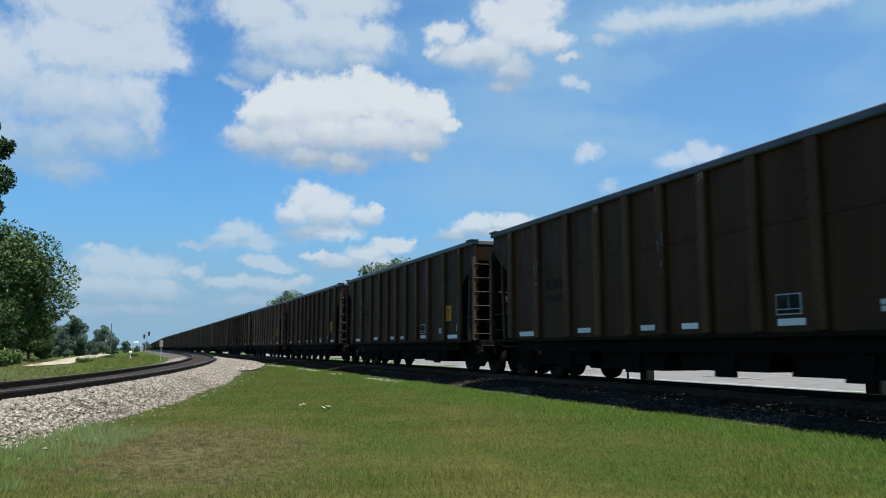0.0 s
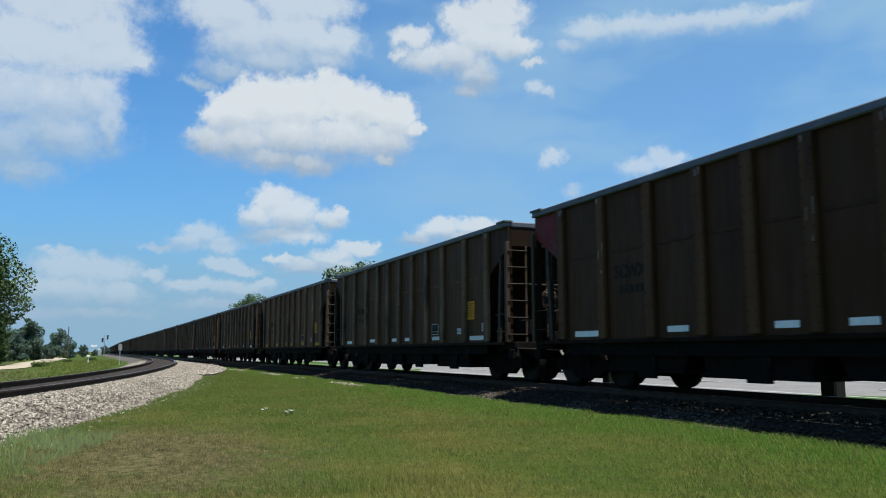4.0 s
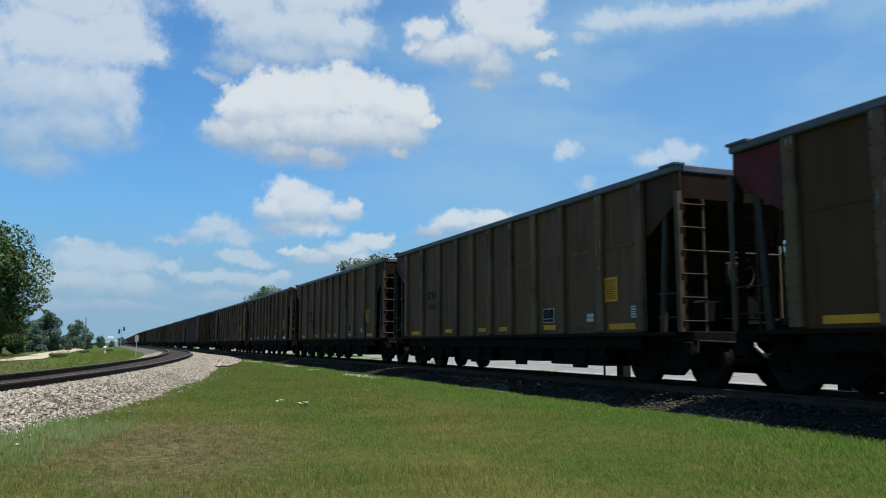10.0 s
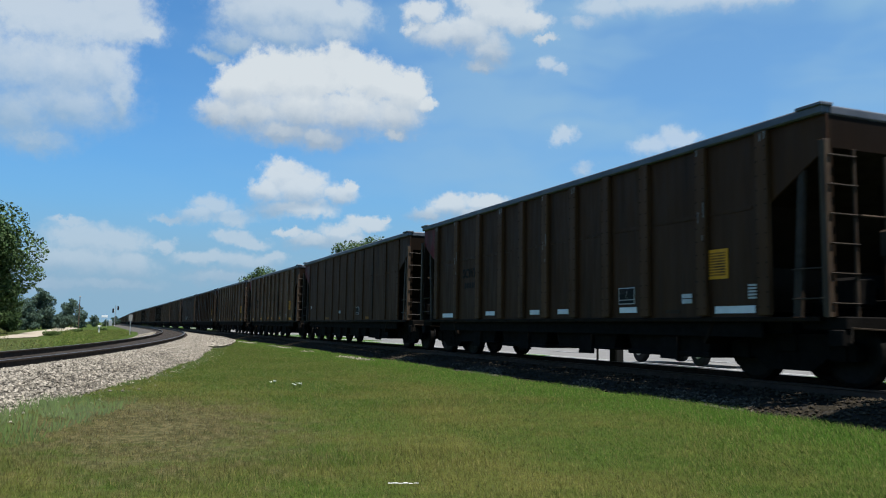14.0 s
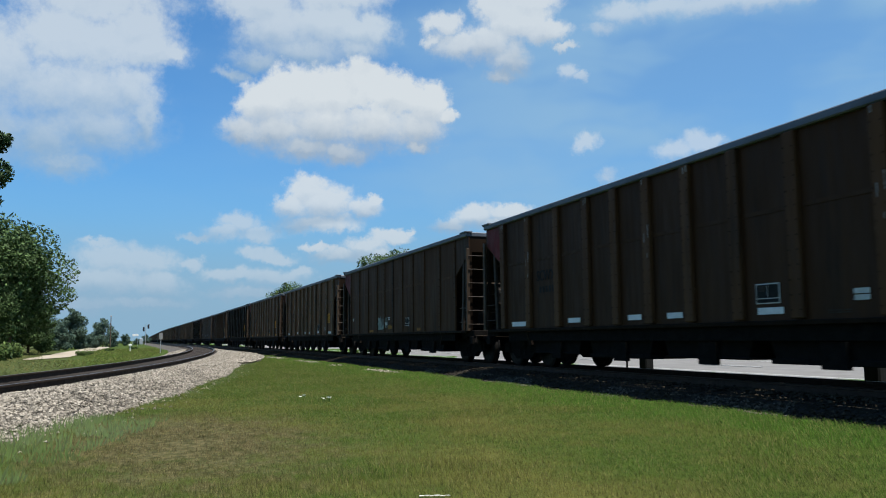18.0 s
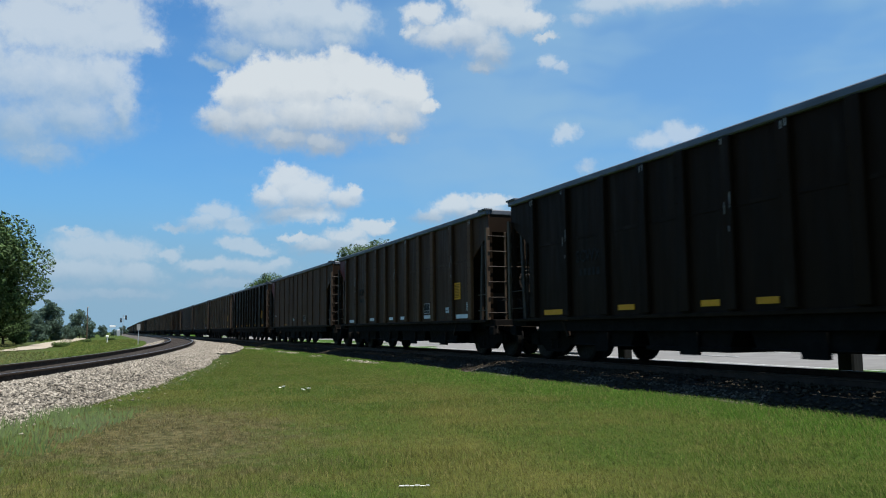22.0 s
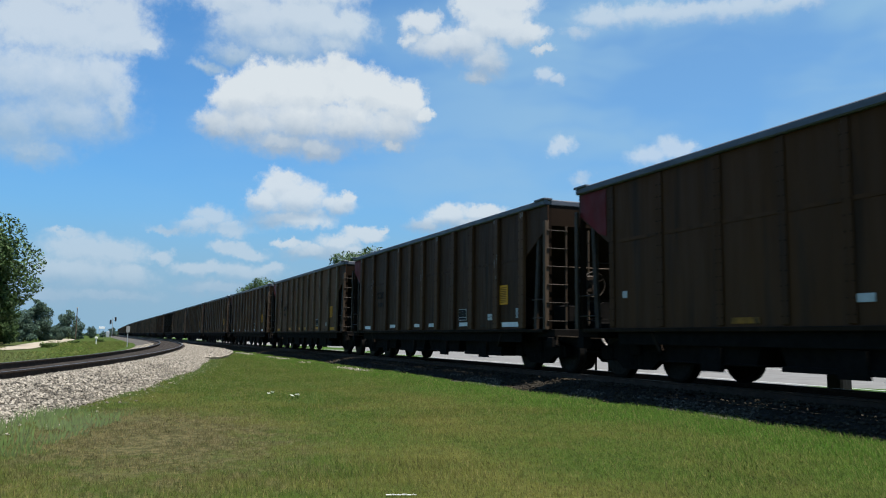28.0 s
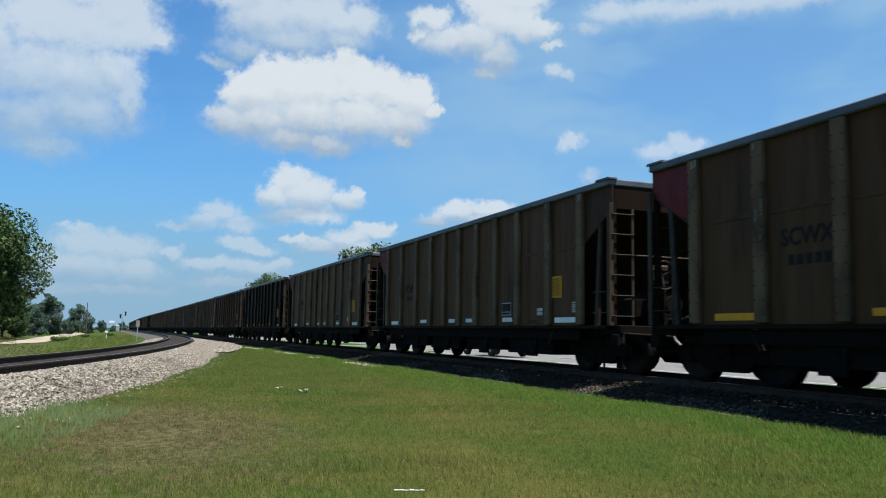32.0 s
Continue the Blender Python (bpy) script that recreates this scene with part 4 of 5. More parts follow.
        part("stile", boxes((-1.10, -1.055, *sorted((e * 7.47, e * 7.505)), 0.80, 3.04), bevel=0.004), STILE, ladder)
        rung = finish(tubes(((-1.56, e * 7.515, 0), (-1.06, e * 7.515, 0), 0.013), sides=6), "rung", LADDER)
        for k in range(0 if far else 6):
            part("rung", rung, LADDER, ladder).location = (0, 0, 0.98 + 0.39 * k)
        for z in () if far else (1.05, 1.45):
            part("grab_iron", tubes(((-1.56, e * 6.85, z), (-1.56, e * 7.38, z), 0.012), sides=5), LADDER, root)
        rail = tubes(((-1.02, e * 7.53, 2.15), (1.3, e * 7.53, 2.15), 0.016), ((-0.54, e * 7.53, 0.9), (-0.54, e * 7.53, 2.98), 0.028), sides=6)
        part("end_handrail", rail, STILE, root)
        coupler = bmesh.new()
        box(coupler, -0.13, 0.13, *sorted((e * 7.3, e * 8.02)), 0.74, 0.98, 0.03)
        box(coupler, -0.20, 0.20, *sorted((e * 7.84, e * 8.09)), 0.70, 1.02, 0.05)
        tube(coupler, (0.25, e * 7.6, 0.72), (0.32, e * 7.95, 0.42), 0.03, sides=6)
        part("coupler", coupler, UNDER, root)
        # The glint at the couplers is put into the hose's pale colour.
        hose = tubes(((-0.30, e * 7.62, 0.80), (-0.34, e * 7.80, 0.55), 0.028), ((-0.34, e * 7.80, 0.55), (-0.30, e * 7.98, 0.40), 0.028),
                     ((-0.30, e * 7.98, 0.40), (-0.22, e * 8.10, 0.44), 0.045), sides=7)
        part("air_hose", hose, GLINT, root, "air brake hose and coupling, pale for a steel glint")
        lever = tubes(((-1.40, e * 7.66, 0.66), (-0.35, e * 7.74, 0.62), 0.014), ((-0.35, e * 7.74, 0.62), (-0.12, e * 7.94, 0.72), 0.014), ((-1.40, e * 7.66, 0.66), (-1.42, e * 7.66, 0.48), 0.014), sides=5)
        part("uncoupling_lever", lever, LADDER, root)
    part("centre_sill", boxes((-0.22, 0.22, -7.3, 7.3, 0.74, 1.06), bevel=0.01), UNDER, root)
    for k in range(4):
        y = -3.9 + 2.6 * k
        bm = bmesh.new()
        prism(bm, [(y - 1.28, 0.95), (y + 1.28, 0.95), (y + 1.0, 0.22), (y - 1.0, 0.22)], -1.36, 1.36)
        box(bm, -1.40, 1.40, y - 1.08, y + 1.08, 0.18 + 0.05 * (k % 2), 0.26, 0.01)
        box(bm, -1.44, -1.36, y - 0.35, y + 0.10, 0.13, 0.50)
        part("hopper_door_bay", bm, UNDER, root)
    # brake wheel and its gear on the near end
    bm = bmesh.new()
    rings = []
    for k in range(20):
        a = 2 * math.pi * k / 20
        rings.append([bm.verts.new((-0.52 + (0.27 + 0.018 * math.cos(b)) * math.cos(a), -7.72 + 0.018 * math.sin(b), 1.78 + (0.27 + 0.018 * math.cos(b)) * math.sin(a)))
                      for b in (0, 1.257, 2.513, 3.770, 5.027)])
    for k in range(20):
        p, q = rings[k], rings[(k + 1) % 20]
        for i in range(5):
            bm.faces.new((p[i], p[(i + 1) % 5], q[(i + 1) % 5], q[i]))
    for a in (0.5, 2.6, 4.7):
        tube(bm, (-0.52, -7.66, 1.78), (-0.52 + 0.27 * math.cos(a), -7.72, 1.78 + 0.27 * math.sin(a)), 0.015, sides=5)
    box(bm, -0.68, -0.36, -7.66, -7.50, 1.60, 1.98, 0.03)
    part("brake_wheel", bm, LADDER, root, "pale steel brake wheel and gear box")
    box_gear = boxes((-0.95, -0.55, -7.35, -6.7, 0.95, 1.35), bevel=0.04)
    part("brake_valve", box_gear, UNDER, root)
    part("air_reservoir", tubes(((0.2, -6.3, 1.25), (0.2, -7.1, 1.25), 0.2), sides=14), UNDER, root)
    # plates, marks and print on the near side
    x = -1.516
    for y, w in ((5.45, 0.44), (2.78, 0.36), (0.5, 0.30), (-0.72, 0.30), (-3.0, 0.36), (-5.70, 0.42)):
        if style == "smooth" and y not in (2.78, -3.0):
            continue
        if style == "smooth":
            part("reflector", boxes((x - 0.008, x, *((2.62, 3.2) if y > 0 else (-3.18, -2.80)), 0.86, 0.95)), MARK_DULL, root, "dull worn ochre reflective strip")
            continue
        z = 0.925 if w > 0.38 else 0.955
        part("reflector", boxes((x - 0.008, x, y - w, y + w, z - 0.055, z + 0.055)) if w > 0.38 else boxes((x - 0.008, x, y - w * 0.72, y + w * 0.72, z - 0.05, z + 0.05)),
             mark_paint, root, "%s reflective strip" % marks)
    if style != "smooth":
        part("warning_placard", boxes((x - 0.010, x, -5.58, -5.10, 1.40, 1.86)), MARK_YELLOW, root, "yellow warning placard with dark lines")
        part("placard_print", bars(bmesh.new(), x - 0.011, -5.55, -5.13, 1.44, 1.82, 9, 1, 0.9), MARK_DULL, root)
    y0 = -3.20 if style != "smooth" else -1.94
    w = 0.48 if style != "smooth" else 0.42
    z0, z1 = (1.06, 1.36) if style != "smooth" else (1.04, 1.32)
    plate = part("stencil_plate", boxes((x - 0.008, x, y0, y0 + w, z0, z1)), STENCIL_GREY, root, "pale bordered stencil box")
    part("stencil_panel", boxes((x - 0.011, x - 0.003, y0 + 0.016, y0 + w * 0.5 - 0.006, z0 + 0.085, z1 - 0.016)), PRINT_DARK, plate)
    part("stencil_panel", boxes((x - 0.011, x - 0.003, y0 + w * 0.5 + 0.006, y0 + w - 0.016, z0 + 0.085, z1 - 0.016)), PRINT_DARK, plate)
    part("stencil_panel", boxes((x - 0.011, x - 0.003, y0 + 0.016, y0 + w - 0.016, z0 + 0.016, z0 + 0.072)), PRINT_DARK, plate)
    part("stencil_print", bars(bmesh.new(), x - 0.0115, y0 + w * 0.56, y0 + w - 0.04, z1 - 0.12, z1 - 0.03, 3, 1, 0.8), LADDER, plate)
    if style != "smooth":
        for z in (1.04, 1.125):
            part("small_plate", boxes((x - 0.008, x, -4.74, -4.50, z, z + 0.07)), STENCIL_GREY, root)
        part("faint_print", bars(bmesh.new(), x - 0.001, -4.45, -4.05, 0.88, 0.94, 2, 3, 0.8), LADDER, root)
    else:
        part("small_plate", boxes((x - 0.008, x, 5.84, 5.98, 1.36, 1.48)), STENCIL_GREY, root)
        part("small_plate", boxes((x - 0.008, x, 0.72, 0.98, 1.10, 1.21)), STENCIL_GREY, root)
    if style != "smooth":
        part("small_stencil", bars(bmesh.new(), x - 0.001, -6.16, -5.98, 1.07, 1.30, 5, 1, 0.9), STENCIL_GREY, root)
        part("lettering", word("SCWX", x - 0.001, 3.58, 4.50, 1.90, 2.15), PRINT_DARK, root, "dark faded stencilled lettering")
        part("numbering", bars(bmesh.new(), x - 0.001, 3.62, 4.40, 1.58, 1.82, 1, 5, 0.62), PRINT_DARK, root, "dark faded stencilled number")
    if red:
        bm = prism(bmesh.new(), [(6.49, 2.56), (6.72, 2.62), (7.40, 3.06), (7.40, 3.47), (6.49, 3.47)], x - 0.006, x)
        part("corner_patch", bm, RED_PATCH, root, "faded red painted corner panel")
    for y in (-6.25, 6.25):
        part("body_bolster", boxes((-1.2, 1.2, y - 0.22, y + 0.22, 0.575, 0.80), bevel=0.01), UNDER, root)
        b = copy_thing(bogie, pose(0, y, RAIL_Z - CAR_Z))
        b.parent = root
    return root


# how each car of the train looks, by its place in the train
CAR_STYLES = {n: ("ribbed", "white", True) for n in range(-1, 66)}
for n in (7, 10, 11, 12, 13, 15, 18, 19, 23, 28, 32, 34, 39, 40, 44, 47, 52, 55):
    CAR_STYLES[n] = ("ribbed", "yellow", True)
for n in (0, 1, 2, 3, 6, 24):
    CAR_STYLES[n] = (CAR_STYLES[n][0], CAR_STYLES[n][1], False)
for n in (17, 21, 26, 30, 42, 49, 58):
    CAR_STYLES[n] = ("smooth", "yellow", True)
for n in (24, 27, 37, 46):
    CAR_STYLES[n] = ("black", "yellow", n != 24)
for n in (4, 7, 10, 12, 13, 15, 18, 19, 22, 23, 28, 32, 36, 41):
    CAR_STYLES[n] = ("faded", *CAR_STYLES[n][1:])
for n in (1, 2, 3, 5, 16, 20, 25, 31, 38):
    CAR_STYLES[n] = ("deep", *CAR_STYLES[n][1:])
CAR_LABELS = {"faded": "faded olive-brown ribbed steel coal hopper car with %s sill marks", "deep": "deep brown grimy ribbed steel coal hopper car with %s sill marks",
              "ribbed": "grimy grey-brown ribbed steel coal hopper car with %s sill marks", "black": "sooty black ribbed steel coal hopper car with %s sill marks",
              "smooth": "rust-brown smooth-sided steel coal hopper car with %s sill marks"}


def make_train():
    bogie = make_bogie()
    made, cars = {}, {}
    for n, kind in CAR_STYLES.items():
        style, marks, red = kind
        kind = (*kind, n >= 44)
        if kind in made:
            cars[n] = copy_thing(made[kind], pose(0, n, 0))
        else:
            cars[n] = made[kind] = make_car(*kind, bogie)
            tagged(cars[n], CAR_LABELS[style] % marks, "train car", "cars of the coal train")
    # painted tags on single cars
    tag = prism(bmesh.new(), [(1.12, 0.96), (1.96, 0.94), (2.0, 1.2), (1.9, 1.24), (1.97, 1.44), (1.7, 1.36), (1.62, 1.47), (1.45, 1.33), (1.2, 1.41), (1.16, 1.2)], -1.522, -1.514)
    part("graffiti", tag, GRAFFITI, cars[21], "pale grey-green graffiti blotch")
    tag = prism(bmesh.new(), [(0.66, 1.02), (1.02, 1.0), (1.06, 1.36), (0.86, 1.40), (0.70, 1.36), (0.62, 1.2)], -1.522, -1.514)
    part("graffiti", tag, GRAFFITI, cars[21], "pale grey-green graffiti blotch")
    tag = prism(bmesh.new(), [(0.06, 0.96), (0.6, 0.95), (0.63, 1.08), (0.35, 1.12), (0.1, 1.06)], -1.522, -1.514)
    part("graffiti_smear", tag, MARK_DULL, cars[21], "dull ochre paint smear")
    tag = boxes((-1.523, -1.514, 0.38, 0.62, 1.36, 1.40), (-1.523, -1.514, 0.40, 0.58, 1.29, 1.33))
    part("sticker", tag, MARK_WHITE, cars[21])
    for ob in (bogie, *bogie.children):
        bpy.data.objects.remove(ob)
    return cars


CARS = make_train()
DRIFT = ((0, 0.20), (3.5, 0.06), (5.5, -0.04), (8.5, -0.10), (10, -0.20), (13, -0.16), (14.5, 0.0), (18.5, 0.09), (21, 0.04), (24, -0.03), (26, 0.06),
         (28.5, 0.0), (30.5, -0.10), (32, -0.27))


def travel(t):
    """How far the train has come by t seconds; it slows a little on the way."""
    for (t0, d0), (t1, d1) in zip(DRIFT, DRIFT[1:]):
        if t <= t1:
            u = (t - t0) / (t1 - t0)
            d = d0 + (d1 - d0) * u * u * (3 - 2 * u)
            break
    return 17.2485 * t - 0.00978 * t * t - d


def car_pose(n, t):
    y = 3.082 + n * PITCH - travel(t) - L_BODY
    return pose(main_x(y), y, CAR_Z, 0, 0, -math.degrees(math.atan(main_slope(y))))


# ---------- trees ----------
def leaf_cloud(rng, centres, radii, count, size):
    """Leaf clumps as small bent quads on and in a set of lobes."""
    verts = np.empty((count, 4, 3))
    weights = np.array(radii) ** 2
    pick = rng.choice(len(centres), count, p=weights / weights.sum())
    d = rng.normal(size=(count, 3))
    d /= np.linalg.norm(d, axis=1)[:, None]
    r = rng.random(count) ** 0.28
    pos = np.array(centres)[pick] + d * r[:, None] * np.array(radii)[pick][:, None] * (1, 1, 0.8)
    u = rng.normal(size=(count, 3))
    u /= np.linalg.norm(u, axis=1)[:, None]
    v = np.cross(u, d + 0.6 * rng.normal(size=(count, 3)))
    v /= np.linalg.norm(v, axis=1)[:, None] + 1e-9
    s = size * rng.uniform(0.5, 1.35, count)[:, None]
    verts[:, 0], verts[:, 1], verts[:, 2], verts[:, 3] = pos - u * s, pos - v * s * 0.55, pos + u * s + d * s * 0.3, pos + v * s * 0.55
    return verts.reshape(-1, 3)


def make_tree(seed, height, spread, bare, lobes, leaves, leaf_size, leaf, label, conical=0.0, cap=0.93):
    """A tapered trunk with limbs and an uneven crown of leaf clumps."""
    rng = np.random.default_rng(seed)
    root = new("tree")
    tagged(root, label, "tree")
    trunk = bmesh.new()
    r = height * 0.017 + 0.05
    lean = rng.uniform(-0.03, 0.03, 2) * height
    points = [Vector((lean[0] * f * f + rng.uniform(-0.1, 0.1) * f, lean[1] * f * f, height * 0.94 * f)) for f in (0, 0.2, 0.45, 0.7, 1.0)]
    points[0].z = -0.3
    for k in range(4):
        tube(trunk, points[k], points[k + 1], r * (1 - 0.22 * k), r * (1 - 0.22 * (k + 1)), 9)
    centres, radii = [], []
    for k in range(lobes):
        f = bare + (1 - bare) * (k + 0.5) / lobes
        reach = spread * (1 - conical * (f - bare) / (1 - bare)) * math.sin(math.pi * min(0.18 + 0.82 * (f - bare) / (1 - bare), cap)) ** 0.6
        a = 2.4 * k + rng.uniform(-0.5, 0.5)
        out = reach * rng.uniform(0.25, 0.75)
        c = Vector((math.cos(a) * out + lean[0] * f, math.sin(a) * out + lean[1] * f, height * f))
        size = max(reach * rng.uniform(0.32, 0.55), 0.5)
        centres.append(tuple(c))
        radii.append(size)
        start = Vector((lean[0] * f * 0.8, lean[1] * f * 0.8, height * max(f - 0.12, bare * 0.7)))
        tube(trunk, start, c, r * 0.35, r * 0.1, 6)
        for j in range(3):
            b = rng.normal(size=3)
            b /= np.linalg.norm(b)
            centres.append(tuple(np.array(c) + b * size * 0.9 * (1, 1, 0.6)))
            radii.append(size * rng.uniform(0.3, 0.6))
    part("trunk", trunk, BARK, root)
    verts = leaf_cloud(rng, centres, radii, leaves, leaf_size)
    faces = np.arange(len(verts)).reshape(-1, 4).tolist()
    part("crown", mesh_of("crown", verts, faces, leaf), leaf, root)
    return root


def plant(ob, x, y, scale=1.0, turn=0.0, first=False, squash=1.0):
    m = pose(x, y, ground_z(x, y) - 0.1, 0, 0, turn) @ Matrix.Diagonal((scale, scale, scale * squash, 1))
    if first:
        ob.matrix_basis = m
        return ob
    return copy_thing(ob, m)


def bearing(az, dist):
    return dist * math.sin(radians(az)), dist * math.cos(radians(az))


BROAD = make_tree(11, 12.5, 5.2, 0.10, 18, 30000, 0.165, LEAF, "large leafy green broadleaf tree at the edge of the grass")
PINE = make_tree(12, 21.0, 3.4, 0.40, 16, 13000, 0.16, LEAF_DARK, "tall dark green pine with an open ragged crown", 0.3)
ROUND = make_tree(13, 9.0, 4.6, 0.12, 13, 11000, 0.20, LEAF_HAZE, "rounded green tree in the distance")
FAR = make_tree(14, 11.0, 5.0, 0.08, 13, 10000, 0.27, LEAF_HAZE, "distant hazy green tree beyond the grass")
DOME = make_tree(15, 10.0, 5.6, 0.22, 18, 26000, 0.16, LEAF, "broad rounded green tree beyond the road", cap=0.70)
FIRST = set()


def grove(ob, *rows):
    for az, dist, scale, turn in rows:
        x, y = bearing(az, dist)
        plant(ob, x, y, scale, turn, first=ob.name not in FIRST)
        FIRST.add(ob.name)


# beside the spur
grove(PINE, (-12.3, 62, 1.0, 20), (-15.0, 75, 1.1, 130), (-11.6, 60, 0.92, 250))
grove(BROAD, (-7.4, 92, 0.55, 40), (-10.2, 76, 1.05, 160), (-6.5, 104, 0.42, 290), (-12.5, 66, 0.8, 70), (-10.0, 64, 0.45, 10), (-14, 84, 1.1, 200))
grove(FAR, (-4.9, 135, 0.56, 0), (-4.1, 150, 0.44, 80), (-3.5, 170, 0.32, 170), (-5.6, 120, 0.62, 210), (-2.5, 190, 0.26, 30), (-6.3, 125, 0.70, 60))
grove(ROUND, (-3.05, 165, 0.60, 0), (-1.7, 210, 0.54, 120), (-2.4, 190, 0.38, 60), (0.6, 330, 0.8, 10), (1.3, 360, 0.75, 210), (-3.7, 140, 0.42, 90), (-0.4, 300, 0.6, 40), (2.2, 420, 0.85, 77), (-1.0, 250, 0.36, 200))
# beyond the road on the far side of the train
grove(DOME, (17.2, 120, 1.17, 15), (16.2, 126, 1.10, 100), (9.5, 190, 1.06, 60), (8.7, 196, 0.96, 220), (10.4, 205, 0.92, 20), (-8.5, 80, 0.84, 130), (-10.9, 84, 1.0, 10))
grove(BROAD, (24.2, 105, 1.22, 140), (20.4, 130, 1.28, 200), (7.4, 230, 1.12, 300), (6.4, 250, 1.22, 20),
      (12.4, 165, 0.9, 250), (14.2, 140, 0.9, 330), (46.5, 46, 1.02, 30), (49.0, 43, 1.0, 110), (52.0, 45, 1.0, 190), (43.5, 52, 1.0, 270), (50.6, 50, 1.1, 310), (47.8, 52, 1.1, 75), (45.2, 50, 1.05, 155))
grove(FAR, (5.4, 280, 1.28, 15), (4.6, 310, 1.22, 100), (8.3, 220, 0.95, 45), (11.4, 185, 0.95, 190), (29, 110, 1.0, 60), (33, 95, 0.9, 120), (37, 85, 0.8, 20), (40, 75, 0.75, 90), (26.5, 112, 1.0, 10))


def make_shrub(seed):
    rng = np.random.default_rng(seed)
    root = new("shrub")
    tagged(root, "low bushy green shrub in rough grass", "shrub")
    centres = [(rng.uniform(-0.9, 0.9), rng.uniform(-0.6, 0.6), rng.uniform(0.2, 0.9)) for k in range(9)]
    verts = leaf_cloud(rng, centres, [rng.uniform(0.35, 0.6) for k in centres], 1600, 0.10)
    part("foliage", mesh_of("foliage", verts, np.arange(len(verts)).reshape(-1, 4).tolist(), SHRUB), SHRUB, root)
    part("stems", tubes(*[((0.1 * a, 0.05 * b, -0.1), c, 0.03, 0.012) for a, b, c in centres for c in [(a, b, c)]], sides=5), BARK, root)
    return root


SHRUB_A = make_shrub(3)
grove(SHRUB_A, (-9.6, 58, 1.1, 0), (-8.6, 66, 1.0, 80), (-4.3, 72, 0.42, 30), (-3.9, 76, 0.34, 130), (-2.6, 100, 0.40, 200), (-1.2, 120, 0.45, 20))

# ---------- beyond the spur ----------
def lane():
    """A pale sandy lane winding through the rough grass."""
    verts, faces = [], []
    rows = [(-7.4, 58, 0.2), (-6.8, 61, 0.9), (-6.0, 66, 1.2), (-5.2, 80, 1.1), (-4.2, 108, 1.3), (-3.2, 150, 1.5), (-3.6, 190, 1.6)]
    fine = []
    for (a0, d0, w0), (a1, d1, w1) in zip(rows, rows[1:]):
        for k in range(6):
            u = k / 6
            fine.append((a0 + (a1 - a0) * u, d0 + (d1 - d0) * u, w0 + (w1 - w0) * u))
    for az, dist, w in fine:
        x, y = bearing(az, dist)
        w *= 1 + 0.3 * noise.noise(Vector((dist * 0.2, 0, 0)))
        for off in (-w, -w * 0.4, w * 0.4, w):
            verts.append((x + off, y + off * 0.5, ground_z(x + off, y + off * 0.5) + 0.04))
    for i in range(len(fine) - 1):
        for j in range(3):
            a = i * 4 + j
            faces.append((a, a + 1, a + 5, a + 4))
    tagged(new("dirt_path", mesh_of("dirt_path", verts, faces, DIRT)), "pale sandy dirt path through rough grass", "path", kind="structure")


lane()


def rough_grass():
    """Taller uncut tufts past the spur and along both banks."""
    rng = np.random.default_rng(21)
    verts, count = [], 26000
    for k in range(count):
        y = rng.uniform(18, 130)
        x = spur_x(y) - 3.4 - rng.random() ** 1.4 * 26
        az = math.degrees(math.atan2(x, y))
        if az < -14 or abs(az + 5.4) < 1.2 and y > 54:
            continue
        h, w, a = rng.uniform(0.04, 0.11), rng.uniform(0.015, 0.04) * (1 + y / 60), rng.uniform(0, math.pi)
        z = ground_z(x, y)
        dx, dy = w * math.cos(a), w * math.sin(a)
        verts += [(x - dx, y - dy, z - 0.02), (x + dx, y + dy, z - 0.02), (x + rng.uniform(-0.12, 0.12), y + rng.uniform(0.02, 0.2), z + h)]
    faces = [(3 * k, 3 * k + 1, 3 * k + 2) for k in range(len(verts) // 3)]
    data = mesh_of("rough_grass", facing(verts), faces, BLADE)
    data.normals_split_custom_set_from_vertices([(0.0, -0.2, 0.98)] * len(verts))
    tagged(new("rough_grass", data), "tall uncut green grass beyond the spur track", "grass", kind="stuff")


rough_grass()


def signal_mast(az, dist, height):
    root = new("railway_signal")
    tagged(root, "distant railway colour-light signal mast with black heads", "railway signal")
    x, y = bearing(az, dist)
    root.matrix_basis = pose(x, y, ground_z(x, y))
    part("mast", tubes(((0, 0, -0.2), (0, 0, height), 0.09, 0.07)), METAL, root)
    for dx, z in ((-0.55, height - 1.5), (0.75, height - 0.7)):
        bm = boxes((dx - 0.24, dx + 0.24, -0.06, 0.06, z - 0.62, z + 0.62), bevel=0.05)
        for k in (-0.4, 0.0, 0.4):
            tube(bm, (dx, -0.05, z + k), (dx, -0.36, z + k), 0.14, 0.16, 10)
        part("signal_head", bm, BLACK, root)
        part("bracket", tubes(((0, 0, z), (dx, 0, z), 0.05)), METAL, root)
    part("equipment_case", boxes((-1.6, -0.7, -0.4, 0.4, 0.0, 1.7), bevel=0.04), METAL, root)


signal_mast(-0.45, 250, 5.9)


def post_sign(az, dist):
    root = new("track_sign")
    tagged(root, "small grey metal trackside sign on a thin post", "sign")
    x, y = bearing(az, dist)
    root.matrix_basis = pose(x, y, ground_z(x, y))
    part("post", boxes((-0.03, 0.03, -0.02, 0.02, -0.2, 1.75)), METAL, root)
    part("plate", boxes((-0.15, 0.15, -0.05, -0.02, 1.2, 1.74), bevel=0.008), ROOF, root, "plain grey sign plate")


post_sign(0.52, 74)


